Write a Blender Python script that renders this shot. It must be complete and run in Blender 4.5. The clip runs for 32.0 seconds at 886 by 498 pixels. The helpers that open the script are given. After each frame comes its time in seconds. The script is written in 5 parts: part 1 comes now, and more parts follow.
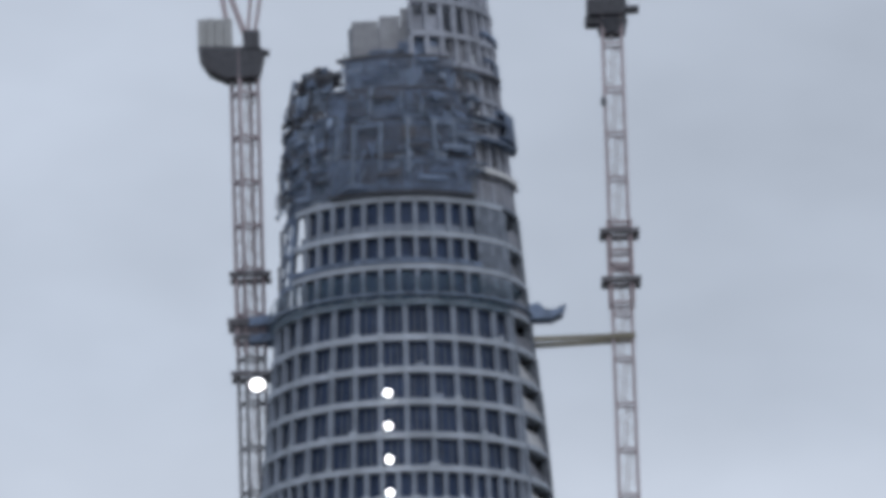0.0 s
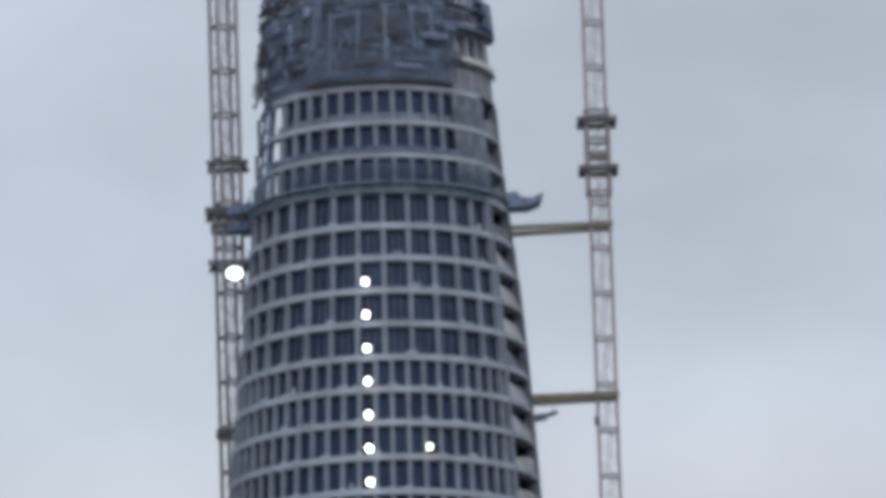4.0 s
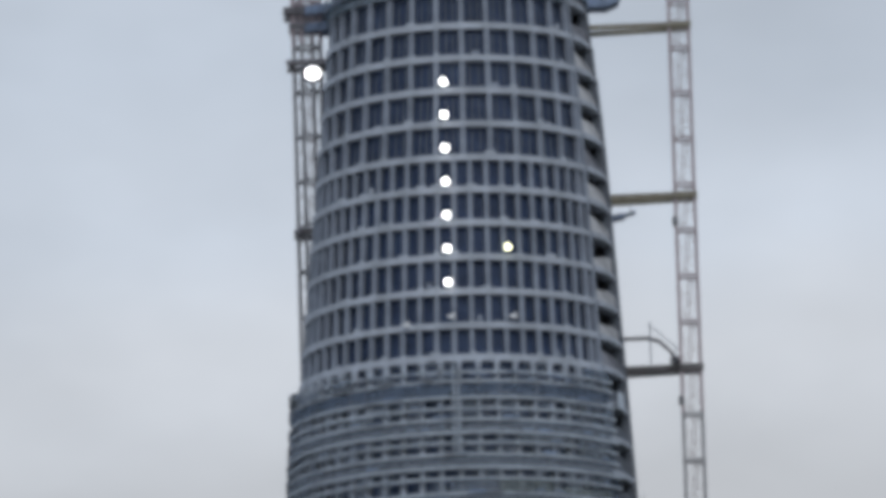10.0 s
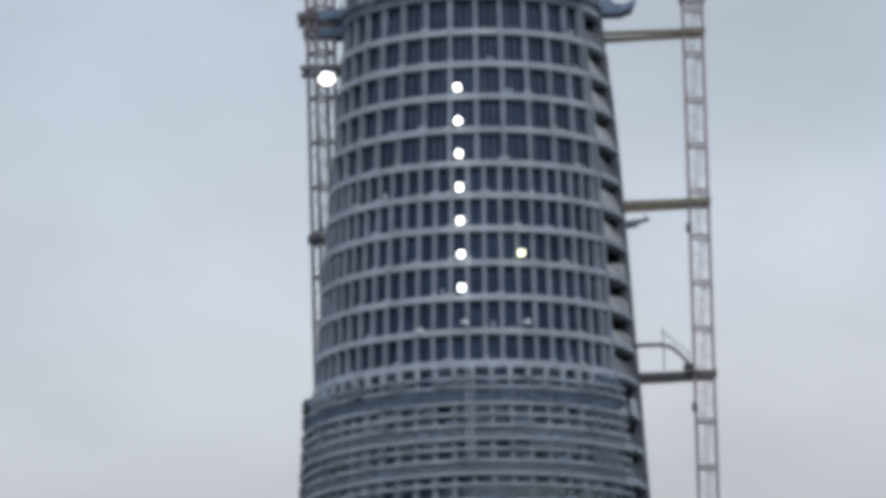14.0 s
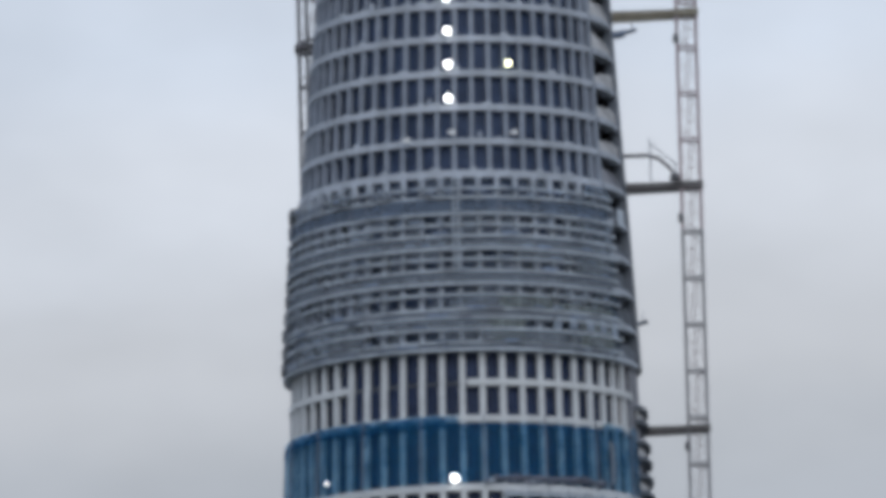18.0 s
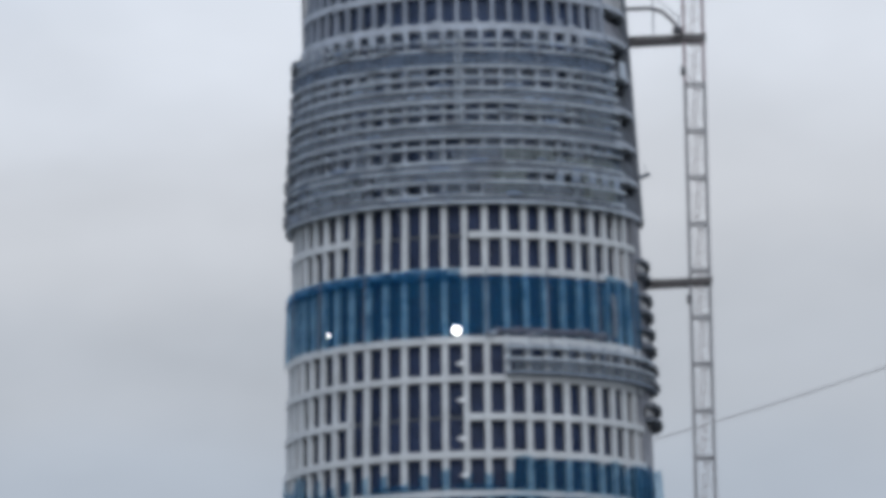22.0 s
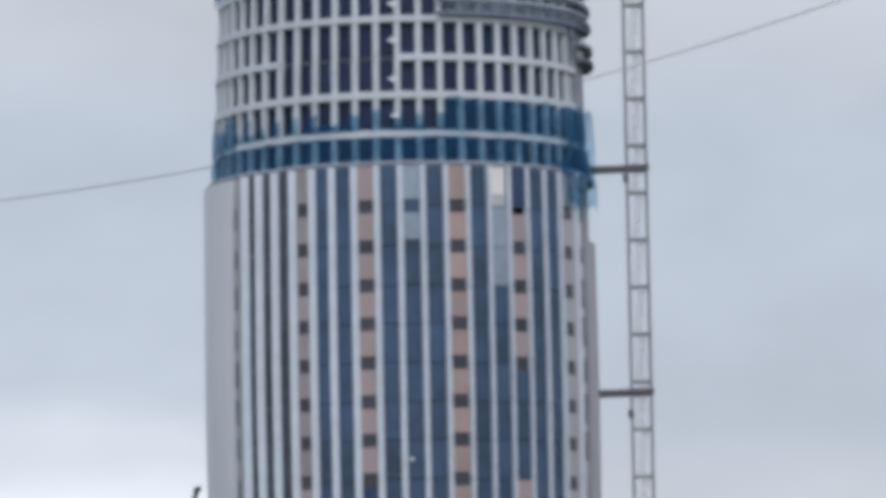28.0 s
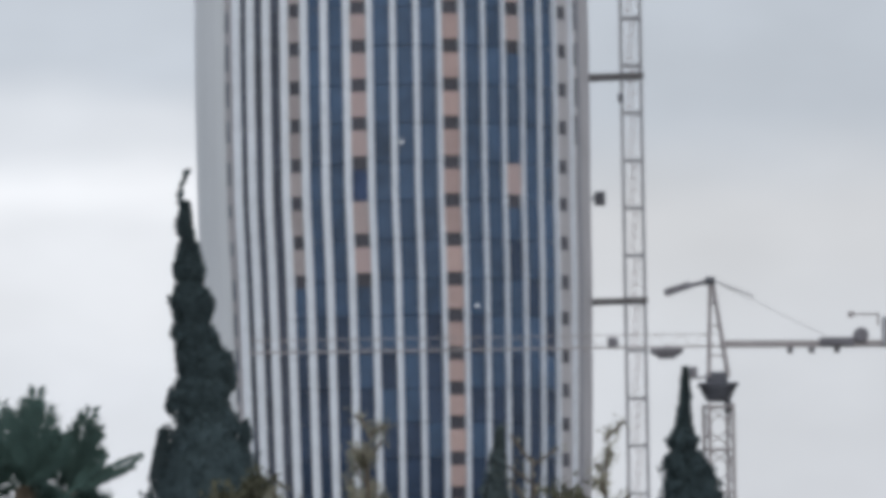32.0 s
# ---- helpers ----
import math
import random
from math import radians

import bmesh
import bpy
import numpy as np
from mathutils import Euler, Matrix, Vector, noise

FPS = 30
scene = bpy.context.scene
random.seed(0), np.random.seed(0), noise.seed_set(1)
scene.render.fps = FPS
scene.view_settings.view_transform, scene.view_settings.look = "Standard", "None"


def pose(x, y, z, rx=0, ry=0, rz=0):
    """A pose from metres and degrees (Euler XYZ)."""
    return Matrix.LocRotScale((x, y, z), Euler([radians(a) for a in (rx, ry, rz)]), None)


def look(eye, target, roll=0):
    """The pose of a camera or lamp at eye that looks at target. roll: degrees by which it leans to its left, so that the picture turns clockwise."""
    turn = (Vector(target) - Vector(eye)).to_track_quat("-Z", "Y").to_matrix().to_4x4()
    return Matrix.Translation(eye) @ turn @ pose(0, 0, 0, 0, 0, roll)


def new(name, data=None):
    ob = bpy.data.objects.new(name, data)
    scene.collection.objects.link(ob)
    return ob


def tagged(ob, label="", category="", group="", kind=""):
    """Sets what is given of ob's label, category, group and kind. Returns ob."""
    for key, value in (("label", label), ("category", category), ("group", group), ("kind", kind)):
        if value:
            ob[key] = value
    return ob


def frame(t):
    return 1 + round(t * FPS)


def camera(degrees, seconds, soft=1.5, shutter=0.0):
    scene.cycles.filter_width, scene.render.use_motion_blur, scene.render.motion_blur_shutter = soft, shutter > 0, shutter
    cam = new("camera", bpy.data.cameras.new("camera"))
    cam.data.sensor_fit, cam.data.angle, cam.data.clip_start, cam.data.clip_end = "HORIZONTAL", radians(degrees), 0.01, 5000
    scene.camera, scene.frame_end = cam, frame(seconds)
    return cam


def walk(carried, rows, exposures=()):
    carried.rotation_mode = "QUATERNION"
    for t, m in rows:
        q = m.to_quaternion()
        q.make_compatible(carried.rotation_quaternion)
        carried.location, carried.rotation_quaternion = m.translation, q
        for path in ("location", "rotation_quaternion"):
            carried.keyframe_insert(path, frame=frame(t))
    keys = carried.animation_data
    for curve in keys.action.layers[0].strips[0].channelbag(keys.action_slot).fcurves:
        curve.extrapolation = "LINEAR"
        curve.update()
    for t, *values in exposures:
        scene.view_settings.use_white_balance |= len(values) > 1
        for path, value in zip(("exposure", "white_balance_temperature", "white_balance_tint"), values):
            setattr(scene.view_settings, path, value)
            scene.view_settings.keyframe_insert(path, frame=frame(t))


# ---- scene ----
# The camera stands on the ground with a long lens and pans slowly down the tower.
cam = camera(6.5, 32.0, soft=5.9)
EYE_Z = 1.7
# seconds, heading (degrees to the right of +y), tilt above the horizon, roll
PATH = [
    (0.0, 0.3659, 13.7614, -1.812),
    (0.5, 0.3521, 13.6304, -1.862),
    (1.0, 0.4390, 13.5813, -1.826),
    (1.5, 0.4474, 13.4273, -1.796),
    (2.0, 0.5193, 13.2795, -1.845),
    (2.5, 0.4995, 13.1689, -1.810),
    (4.5, 0.5116, 12.6582, -1.972),
    (5.0, 0.4966, 12.0598, -2.006),
    (5.5, 0.4673, 11.8753, -2.023),
    (6.0, 0.3868, 11.7745, -2.031),
    (6.5, 0.1267, 11.6485, -1.965),
    (7.0, 0.0421, 11.4688, -2.012),
    (7.5, 0.0185, 11.2470, -2.091),
    (8.0, 0.0127, 10.9946, -2.077),
    (8.5, -0.0109, 10.8338, -1.977),
    (9.0, -0.0329, 10.7462, -2.032),
    (9.5, -0.0695, 11.0090, -1.821),
    (10.0, -0.1229, 11.4891, -1.728),
    (10.5, -0.1507, 11.5627, -1.643),
    (11.0, -0.1744, 11.6624, -1.634),
    (11.5, -0.1999, 11.7033, -1.613),
    (12.0, -0.2107, 11.7280, -1.571),
    (12.5, -0.1945, 11.6796, -1.518),
    (13.0, -0.2174, 11.6397, -1.524),
    (13.5, -0.2370, 11.5914, -1.585),
    (15.5, -0.1574, 11.1828, -1.280),
    (16.0, -0.1896, 10.9075, -1.305),
    (16.5, -0.1745, 10.4695, -1.284),
    (17.0, -0.1979, 10.3005, -1.312),
    (17.5, -0.1759, 10.2419, -1.360),
    (18.0, -0.1600, 10.1382, -1.402),
    (18.5, -0.1022, 10.0072, -1.370),
    (19.0, -0.0262, 9.6009, -1.408),
    (19.5, -0.0512, 9.3988, -1.386),
    (20.0, -0.0852, 9.3238, -1.363),
    (20.5, -0.1226, 9.3166, -1.386),
    (21.0, -0.1484, 9.3583, -1.396),
    (21.5, -0.1780, 9.3317, -1.346),
    (22.0, -0.2007, 9.0550, -1.252),
    (22.5, -0.1031, 8.7186, -1.092),
    (23.0, -0.0424, 8.6225, -1.081),
    (23.5, 0.0786, 8.4886, -1.137),
    (24.0, 0.0852, 8.1321, -1.127),
    (24.5, 0.0732, 7.8579, -1.087),
    (26.5, 0.0885, 7.2400, -1.091),
    (27.0, 0.0954, 7.0480, -1.021),
    (27.5, 0.1983, 6.7931, -1.063),
    (28.0, 0.2599, 6.4031, -1.148),
    (28.5, 0.2226, 5.9401, -1.071),
    (29.0, 0.1836, 5.4865, -1.194),
    (29.5, 0.1532, 5.1256, -1.097),
    (30.0, 0.1187, 4.8898, -1.158),
    (30.5, 0.0895, 4.6362, -1.255),
    (31.0, 0.0762, 4.2925, -1.158),
    (31.5, 0.1643, 4.1351, -1.028),
    (32.0, 0.2944, 4.0768, -0.954),
]


def aim(heading, tilt, roll):
    return pose(0, 0, EYE_Z, 90 + tilt, 0, -heading) @ pose(0, 0, 0, 0, 0, roll)


walk(cam, [(t, aim(h, e, r)) for t, h, e, r in PATH],
     exposures=[(0.0, -0.15, 6230, 11), (2.0, -0.14, 6290, 10.5), (6.0, -0.13, 6370, 9.5), (13.0, -0.13, 6370, 9.5), (16.0, -0.13, 6300, 10), (17.0, -0.07, 6260, 10), (20.0, 0.02, 6290, 10), (21.0, 0.04, 6280, 10), (22.0, 0.09, 6270, 10),
                (23.2, 0.2, 5960, 11), (24.1, 0.2, 5760, 11.5), (26.0, 0.29, 6080, 11), (28.0, 0.32, 6230, 10.5), (29.0, 0.31, 5990, 10), (30.0, 0.29, 6250, 10.5), (31.0, 0.34, 6530, 10), (32.0, 0.34, 6530, 10)])

# ---- world and light ----
world = bpy.data.worlds.new("overcast_sky")
scene.world = world
world.use_nodes = True
wn, wl = world.node_tree.nodes, world.node_tree.links
wn.clear()
w_out = wn.new("ShaderNodeOutputWorld")
w_bg = wn.new("ShaderNodeBackground")
w_sky = wn.new("ShaderNodeTexSky")
w_sky.sky_type = 'NISHITA'
w_sky.sun_disc = False
w_sky.sun_elevation = radians(34)
w_sky.sun_rotation = radians(167.2)
w_sky.air_density = 1.4
w_sky.dust_density = 3.0
w_bg.inputs["Strength"].default_value = 0.1
w_co = wn.new("ShaderNodeTexCoord")
# soft clouds bend the layers of the stratus
w_n1 = wn.new("ShaderNodeTexNoise")
w_n1.inputs["Scale"].default_value = 16.0
w_n1.inputs["Detail"].default_value = 3.0
w_n1.inputs["Roughness"].default_value = 0.5
w_n1.inputs["Distortion"].default_value = 0.5
w_sep = wn.new("ShaderNodeSeparateXYZ")
w_bend = wn.new("ShaderNodeMath")
w_bend.operation = 'MULTIPLY_ADD'
w_bend.inputs[1].default_value = 0.026
w_low = wn.new("ShaderNodeMath")
w_low.operation = 'SUBTRACT'
w_low.inputs[1].default_value = 0.013
w_fit = wn.new("ShaderNodeMapRange")
w_fit.inputs["From Max"].default_value = 0.36
w_side = wn.new("ShaderNodeMapRange")
w_side.inputs["From Min"].default_value = -0.045
w_side.inputs["From Max"].default_value = 0.05
w_side.interpolation_type = 'SMOOTHSTEP'


def cloud_ramp(rows):
    """Brightness of the overcast by degrees above the horizon, with warmer and bluer layers."""
    r = wn.new("ShaderNodeValToRGB")
    r.color_ramp.interpolation = 'EASE'
    els = r.color_ramp.elements
    while len(els) < len(rows):
        els.new(0.5)
    for e, (deg, lum) in zip(els, rows):
        e.position = min(1.0, math.sin(radians(deg)) / 0.36)
        k = float(np.interp(deg, [0.5, 3.0, 4.35, 4.8, 5.3, 7.2, 8.0, 9.0, 10.4, 11.6, 13.0, 15.0], [0.65, 0.65, 0.85, 0.6, 0.25, 0.2, 0.6, 1.0, 0.85, 0.4, 0.2, 0.25]))
        e.color = (lum * (5.02 + 0.50 * k), lum * 5.61, lum * (6.5 - 0.64 * k), 1)
    return r


w_left = cloud_ramp([(0.5, 1.2), (3.0, 1.16), (3.9, 1.16), (4.35, 1.36), (4.75, 1.12), (5.3, 0.9), (6.0, 0.82), (7.2, 0.82), (8.2, 0.87), (9.4, 1.02), (10.6, 1.3), (11.9, 1.24), (13.2, 1.16), (15.0, 1.2), (20.0, 1.2)])
w_right = cloud_ramp([(0.5, 1.0), (3.2, 0.96), (4.3, 0.9), (5.4, 0.8), (6.2, 0.8), (7.2, 0.82), (8.2, 0.88), (9.3, 1.0), (10.5, 1.27), (11.7, 1.26), (12.9, 1.06), (14.0, 0.99), (20.0, 1.15)])
w_mix = wn.new("ShaderNodeMixRGB")
w_thin = wn.new("ShaderNodeMixRGB")
w_thin.inputs["Fac"].default_value = 0.94
w_n2 = wn.new("ShaderNodeTexNoise")
w_n2.inputs["Scale"].default_value = 34.0
w_n2.inputs["Detail"].default_value = 3.0
w_mod = wn.new("ShaderNodeMapRange")
w_mod.inputs["From Min"].default_value = 0.25
w_mod.inputs["From Max"].default_value = 0.75
w_mod.inputs["To Min"].default_value = 0.92
w_mod.inputs["To Max"].default_value = 1.08
w_mul = wn.new("ShaderNodeMixRGB")
w_mul.blend_type = 'MULTIPLY'
w_mul.inputs["Fac"].default_value = 1.0
w_flat = wn.new("ShaderNodeMapping")
w_flat.inputs["Scale"].default_value = (0.8, 0.8, 1.5)
wl.new(w_co.outputs["Generated"], w_flat.inputs["Vector"])
wl.new(w_flat.outputs["Vector"], w_n1.inputs["Vector"])
wl.new(w_flat.outputs["Vector"], w_n2.inputs["Vector"])
wl.new(w_co.outputs["Generated"], w_sep.inputs[0])
wl.new(w_n1.outputs["Fac"], w_bend.inputs[0])
wl.new(w_sep.outputs["Z"], w_bend.inputs[2])
wl.new(w_bend.outputs[0], w_low.inputs[0])
wl.new(w_low.outputs[0], w_fit.inputs["Value"])
wl.new(w_sep.outputs["X"], w_side.inputs["Value"])
wl.new(w_fit.outputs[0], w_left.inputs["Fac"])
wl.new(w_fit.outputs[0], w_right.inputs["Fac"])
wl.new(w_side.outputs[0], w_mix.inputs["Fac"])
wl.new(w_left.outputs["Color"], w_mix.inputs["Color1"])
wl.new(w_right.outputs["Color"], w_mix.inputs["Color2"])
wl.new(w_n2.outputs["Fac"], w_mod.inputs["Value"])
wl.new(w_mix.outputs["Color"], w_mul.inputs["Color1"])
wl.new(w_mod.outputs[0], w_mul.inputs["Color2"])
wl.new(w_sky.outputs["Color"], w_thin.inputs["Color1"])
wl.new(w_mul.outputs["Color"], w_thin.inputs["Color2"])
wl.new(w_thin.outputs["Color"], w_bg.inputs["Color"])
wl.new(w_bg.outputs["Background"], w_out.inputs["Surface"])

sun_data = bpy.data.lights.new("sun", 'SUN')
sun_data.energy = 0.6
sun_data.angle = radians(20)
sun_data.color = (1.0, 0.98, 0.95)
sun = new("sun", sun_data)
sun.matrix_world = look((20, -88, 60), (0, 0, 0))


# ---- materials ----
def mat(name, base, rough=0.8, metal=0.0, var=0.18, big=0.12, small=1.6, bump=0.25, tint=None, rand=0.0, spec=0.4, streak=0.0):
    m = bpy.data.materials.new(name)
    m.use_nodes = True
    nt = m.node_tree
    b = nt.nodes["Principled BSDF"]
    b.inputs["Roughness"].default_value = rough
    b.inputs["Metallic"].default_value = metal
    b.inputs["Specular IOR Level"].default_value = spec
    geo = nt.nodes.new("ShaderNodeNewGeometry")
    n1 = nt.nodes.new("ShaderNodeTexNoise")
    n1.inputs["Scale"].default_value = big
    n1.inputs["Detail"].default_value = 4
    n2 = nt.nodes.new("ShaderNodeTexNoise")
    n2.inputs["Scale"].default_value = small
    n2.inputs["Detail"].default_value = 5
    nt.links.new(geo.outputs["Position"], n1.inputs["Vector"])
    if streak:
        mp = nt.nodes.new("ShaderNodeMapping")
        mp.inputs["Scale"].default_value = (1, 1, streak)
        nt.links.new(geo.outputs["Position"], mp.inputs["Vector"])
        nt.links.new(mp.outputs["Vector"], n2.inputs["Vector"])
    else:
        nt.links.new(geo.outputs["Position"], n2.inputs["Vector"])
    add = nt.nodes.new("ShaderNodeMath")
    add.operation = 'ADD'
    nt.links.new(n1.outputs["Fac"], add.inputs[0])
    nt.links.new(n2.outputs["Fac"], add.inputs[1])
    last = add
    if rand:
        oi = nt.nodes.new("ShaderNodeObjectInfo")
        mul = nt.nodes.new("ShaderNodeMath")
        mul.operation = 'MULTIPLY_ADD'
        mul.inputs[1].default_value = rand
        nt.links.new(oi.outputs["Random"], mul.inputs[0])
        nt.links.new(add.outputs[0], mul.inputs[2])
        off = nt.nodes.new("ShaderNodeMath")
        off.operation = 'SUBTRACT'
        off.inputs[1].default_value = rand / 2
        nt.links.new(mul.outputs[0], off.inputs[0])
        last = off
    ramp = nt.nodes.new("ShaderNodeMapRange")
    ramp.inputs["From Min"].default_value = 0.6
    ramp.inputs["From Max"].default_value = 1.4
    nt.links.new(last.outputs[0], ramp.inputs["Value"])
    mix = nt.nodes.new("ShaderNodeMixRGB")
    lo = [c * (1 - var) for c in base]
    hi = [min(1, c * (1 + var)) for c in base]
    if tint:
        lo = [(a + b2) / 2 for a, b2 in zip(lo, tint)]
    mix.inputs["Color1"].default_value = (*lo, 1)
    mix.inputs["Color2"].default_value = (*hi, 1)
    nt.links.new(ramp.outputs[0], mix.inputs["Fac"])
    nt.links.new(mix.outputs[0], b.inputs["Base Color"])
    if bump:
        bp = nt.nodes.new("ShaderNodeBump")
        bp.inputs["Strength"].default_value = bump
        bp.inputs["Distance"].default_value = 0.08
        nt.links.new(n2.outputs["Fac"], bp.inputs["Height"])
        nt.links.new(bp.outputs[0], b.inputs["Normal"])
    return m


def net_mat(name, base, cover, thread=(1, 1, 1)):
    m = mat(name, base, 0.9, var=0.3, big=0.35, small=1.4, bump=0.6)
    nt = m.node_tree
    out = nt.nodes["Material Output"]
    tr = nt.nodes.new("ShaderNodeBsdfTransparent")
    tr.inputs["Color"].default_value = (*thread, 1)
    mx = nt.nodes.new("ShaderNodeMixShader")
    geo = nt.nodes.new("ShaderNodeNewGeometry")
    no = nt.nodes.new("ShaderNodeTexNoise")
    no.inputs["Scale"].default_value = 0.5
    no.inputs["Detail"].default_value = 3
    mr = nt.nodes.new("ShaderNodeMapRange")
    mr.inputs["From Min"].default_value = 0.3
    mr.inputs["From Max"].default_value = 0.7
    mr.inputs["To Min"].default_value = cover - 0.15
    mr.inputs["To Max"].default_value = min(1, cover + 0.15)
    nt.links.new(geo.outputs["Position"], no.inputs["Vector"])
    nt.links.new(no.outputs["Fac"], mr.inputs["Value"])
    nt.links.new(mr.outputs[0], mx.inputs["Fac"])
    nt.links.new(tr.outputs[0], mx.inputs[1])
    nt.links.new(nt.nodes["Principled BSDF"].outputs[0], mx.inputs[2])
    nt.links.new(mx.outputs[0], out.inputs["Surface"])
    return m


def glow_mat(name, color, power):
    m = bpy.data.materials.new(name)
    m.use_nodes = True
    b = m.node_tree.nodes["Principled BSDF"]
    b.inputs["Base Color"].default_value = (*color, 1)
    b.inputs["Emission Color"].default_value = (*color, 1)
    b.inputs["Emission Strength"].default_value = power
    return m


M_CONC = mat("bare_concrete", (0.275, 0.312, 0.38), 0.9, var=0.28, big=0.15, small=0.9, rand=0.25)
M_BEAM = mat("pale_concrete_edge", (0.445, 0.490, 0.565), 0.9, var=0.3, big=0.2, small=0.7, rand=0.1)
# concrete darkened in its base colour for the shade of the interior
M_CONC_SHADE = mat("interior_concrete_with_shade", (0.145, 0.160, 0.190), 0.95, var=0.3)
M_CORE = mat("core_concrete", (0.277, 0.290, 0.330), 0.9, var=0.35, big=0.3, small=1.1, rand=0.3)
M_FRAME = mat("fresh_concrete_frame", (0.365, 0.388, 0.452), 0.9, var=0.3, big=0.3, small=1.0, rand=0.35)
M_WHITE = mat("pale_cladding", (0.61, 0.64, 0.672), 0.6, var=0.14, big=0.2, small=1.0, rand=0.15)
M_PLASTER = mat("pale_plaster", (0.42, 0.425, 0.44), 0.8, var=0.2, big=0.3, small=1.0, rand=0.3)
M_PALE_EDGE = mat("white_slab_edge", (0.72, 0.73, 0.75), 0.7, var=0.12)
M_FIN = mat("pale_fin_metal", (0.70, 0.74, 0.80), 0.45, var=0.1, big=0.1, small=0.8, bump=0.08, rand=0.15)
M_WALL = mat("grey_side_cladding", (0.665, 0.68, 0.70), 0.6, var=0.07, big=0.08, small=0.5, bump=0.05, streak=0.1)
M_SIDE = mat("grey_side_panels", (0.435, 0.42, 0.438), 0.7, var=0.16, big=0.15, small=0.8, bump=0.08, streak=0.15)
M_GLASS = mat("blue_coated_glass", (0.044, 0.083, 0.150), 0.18, metal=0.1, var=0.4, big=0.12, small=0.5, bump=0.02, rand=0.35, spec=0.5)
# same glass, darkened in colour for the reflected ground and trees
M_GLASS_REFLECT = mat("glass_with_dark_reflection", (0.030, 0.050, 0.092), 0.2, var=0.4, big=0.12, small=0.5, bump=0.02, rand=0.35, spec=0.4)
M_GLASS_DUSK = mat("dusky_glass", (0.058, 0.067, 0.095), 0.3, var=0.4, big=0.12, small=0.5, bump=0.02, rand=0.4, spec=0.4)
M_WINDOW = mat("dark_window_glass", (0.045, 0.045, 0.060), 0.2, var=0.3, bump=0.0, rand=0.4, spec=0.6)
# navy of a few panes, and painted shade of the open upper bays
M_NAVY = mat("navy_glass_and_bay_shade", (0.045, 0.068, 0.132), 0.5, var=0.5, big=0.3, small=0.8, bump=0.0, spec=0.2)
M_NAVY_DEEP = mat("deep_navy_glazing", (0.024, 0.038, 0.088), 0.4, var=0.5, big=0.3, small=0.8, bump=0.0, spec=0.2)
M_PINK = mat("pinkish_panel", (0.395, 0.305, 0.30), 0.7, var=0.12, big=0.2, small=0.8, bump=0.05, rand=0.8, tint=(0.42, 0.37, 0.36))
M_PINK_GREY = mat("greyish_pink_panel", (0.37, 0.325, 0.325), 0.7, var=0.12, big=0.2, small=0.8, bump=0.05, rand=0.8)
M_PINK_WARM = mat("warm_pink_panel", (0.42, 0.31, 0.29), 0.7, var=0.14, big=0.2, small=0.8, bump=0.05, rand=0.9, tint=(0.40, 0.30, 0.29))
M_MAUVE = mat("mauve_grey_sheet", (0.21, 0.225, 0.29), 0.8, var=0.35, big=0.5, small=1.2, rand=0.4)
M_PALEBLUE = mat("pale_film_panel", (0.330, 0.390, 0.470), 0.4, var=0.2, rand=0.5, bump=0.05)
# pinkish-white foil, its near-white base standing for reflected sun
M_FOIL = mat("foil_with_sun_reflection", (0.950, 0.850, 0.810), 0.3, var=0.15, small=0.7, bump=0.1)
M_STEEL = mat("scaffold_steel", (0.210, 0.230, 0.277), 0.55, metal=0.5, var=0.25)
M_DARK = mat("dark_formwork", (0.178, 0.229, 0.330), 0.8, var=0.7, big=0.4, small=1.2, rand=0.4)
M_PANEL = mat("grey_formwork_panel", (0.238, 0.292, 0.390), 0.8, var=0.6, big=0.5, small=1.0, rand=0.5)
M_PROP = mat("grey_prop_steel", (0.246, 0.297, 0.380), 0.7, var=0.35, small=1.5, rand=0.4)
M_FORM = mat("wall_form_sheet", (0.335, 0.345, 0.375), 0.8, var=0.3, big=0.4, small=0.9, rand=0.2)
M_DECK = mat("plank_deck", (0.455, 0.512, 0.585), 0.85, var=0.25, big=0.4, small=1.0, rand=0.3)
M_NET_GREY = net_mat("grey_debris_net", (0.20, 0.24, 0.29), 0.34)
M_NET_DENSE = net_mat("dense_grey_net", (0.19, 0.228, 0.285), 0.42)
M_NET_SLATE = net_mat("slate_blue_net", (0.115, 0.155, 0.225), 0.66)
M_INFILL = mat("grey_infill", (0.205, 0.235, 0.29), 0.9, var=0.4, big=0.3, small=0.9, rand=0.4)
M_STRIP = mat("blue_grey_core_edge", (0.15, 0.17, 0.205), 0.9, var=0.3, rand=0.3)
M_NET_GREEN = net_mat("greenish_grey_net", (0.21, 0.25, 0.257), 0.42)
# net coloured dark for the shade between the scaffold decks
M_NET_SHADE = net_mat("deck_gap_shade_net", (0.115, 0.165, 0.245), 0.42)
M_NET_VEIL = net_mat("veil_net", (0.170, 0.215, 0.312), 0.22)
M_NET_THIN = net_mat("thin_pale_net", (0.33, 0.385, 0.46), 0.04)
M_NET_TEALGREY = net_mat("teal_grey_net", (0.11, 0.17, 0.23), 0.3)
M_NET_BLUE = net_mat("blue_debris_net", (0.020, 0.135, 0.295), 0.33, (0.72, 0.90, 1.0))
M_NET_TEAL = net_mat("dense_blue_net", (0.024, 0.112, 0.235), 0.34, (0.76, 0.92, 1.0))
M_LENS_OFF = mat("unlit_lens", (0.80, 0.82, 0.85), 0.3, var=0.1, bump=0)
M_MAST = mat("faded_red_crane_paint", (0.43, 0.365, 0.395), 0.6, var=0.2, small=2.0)
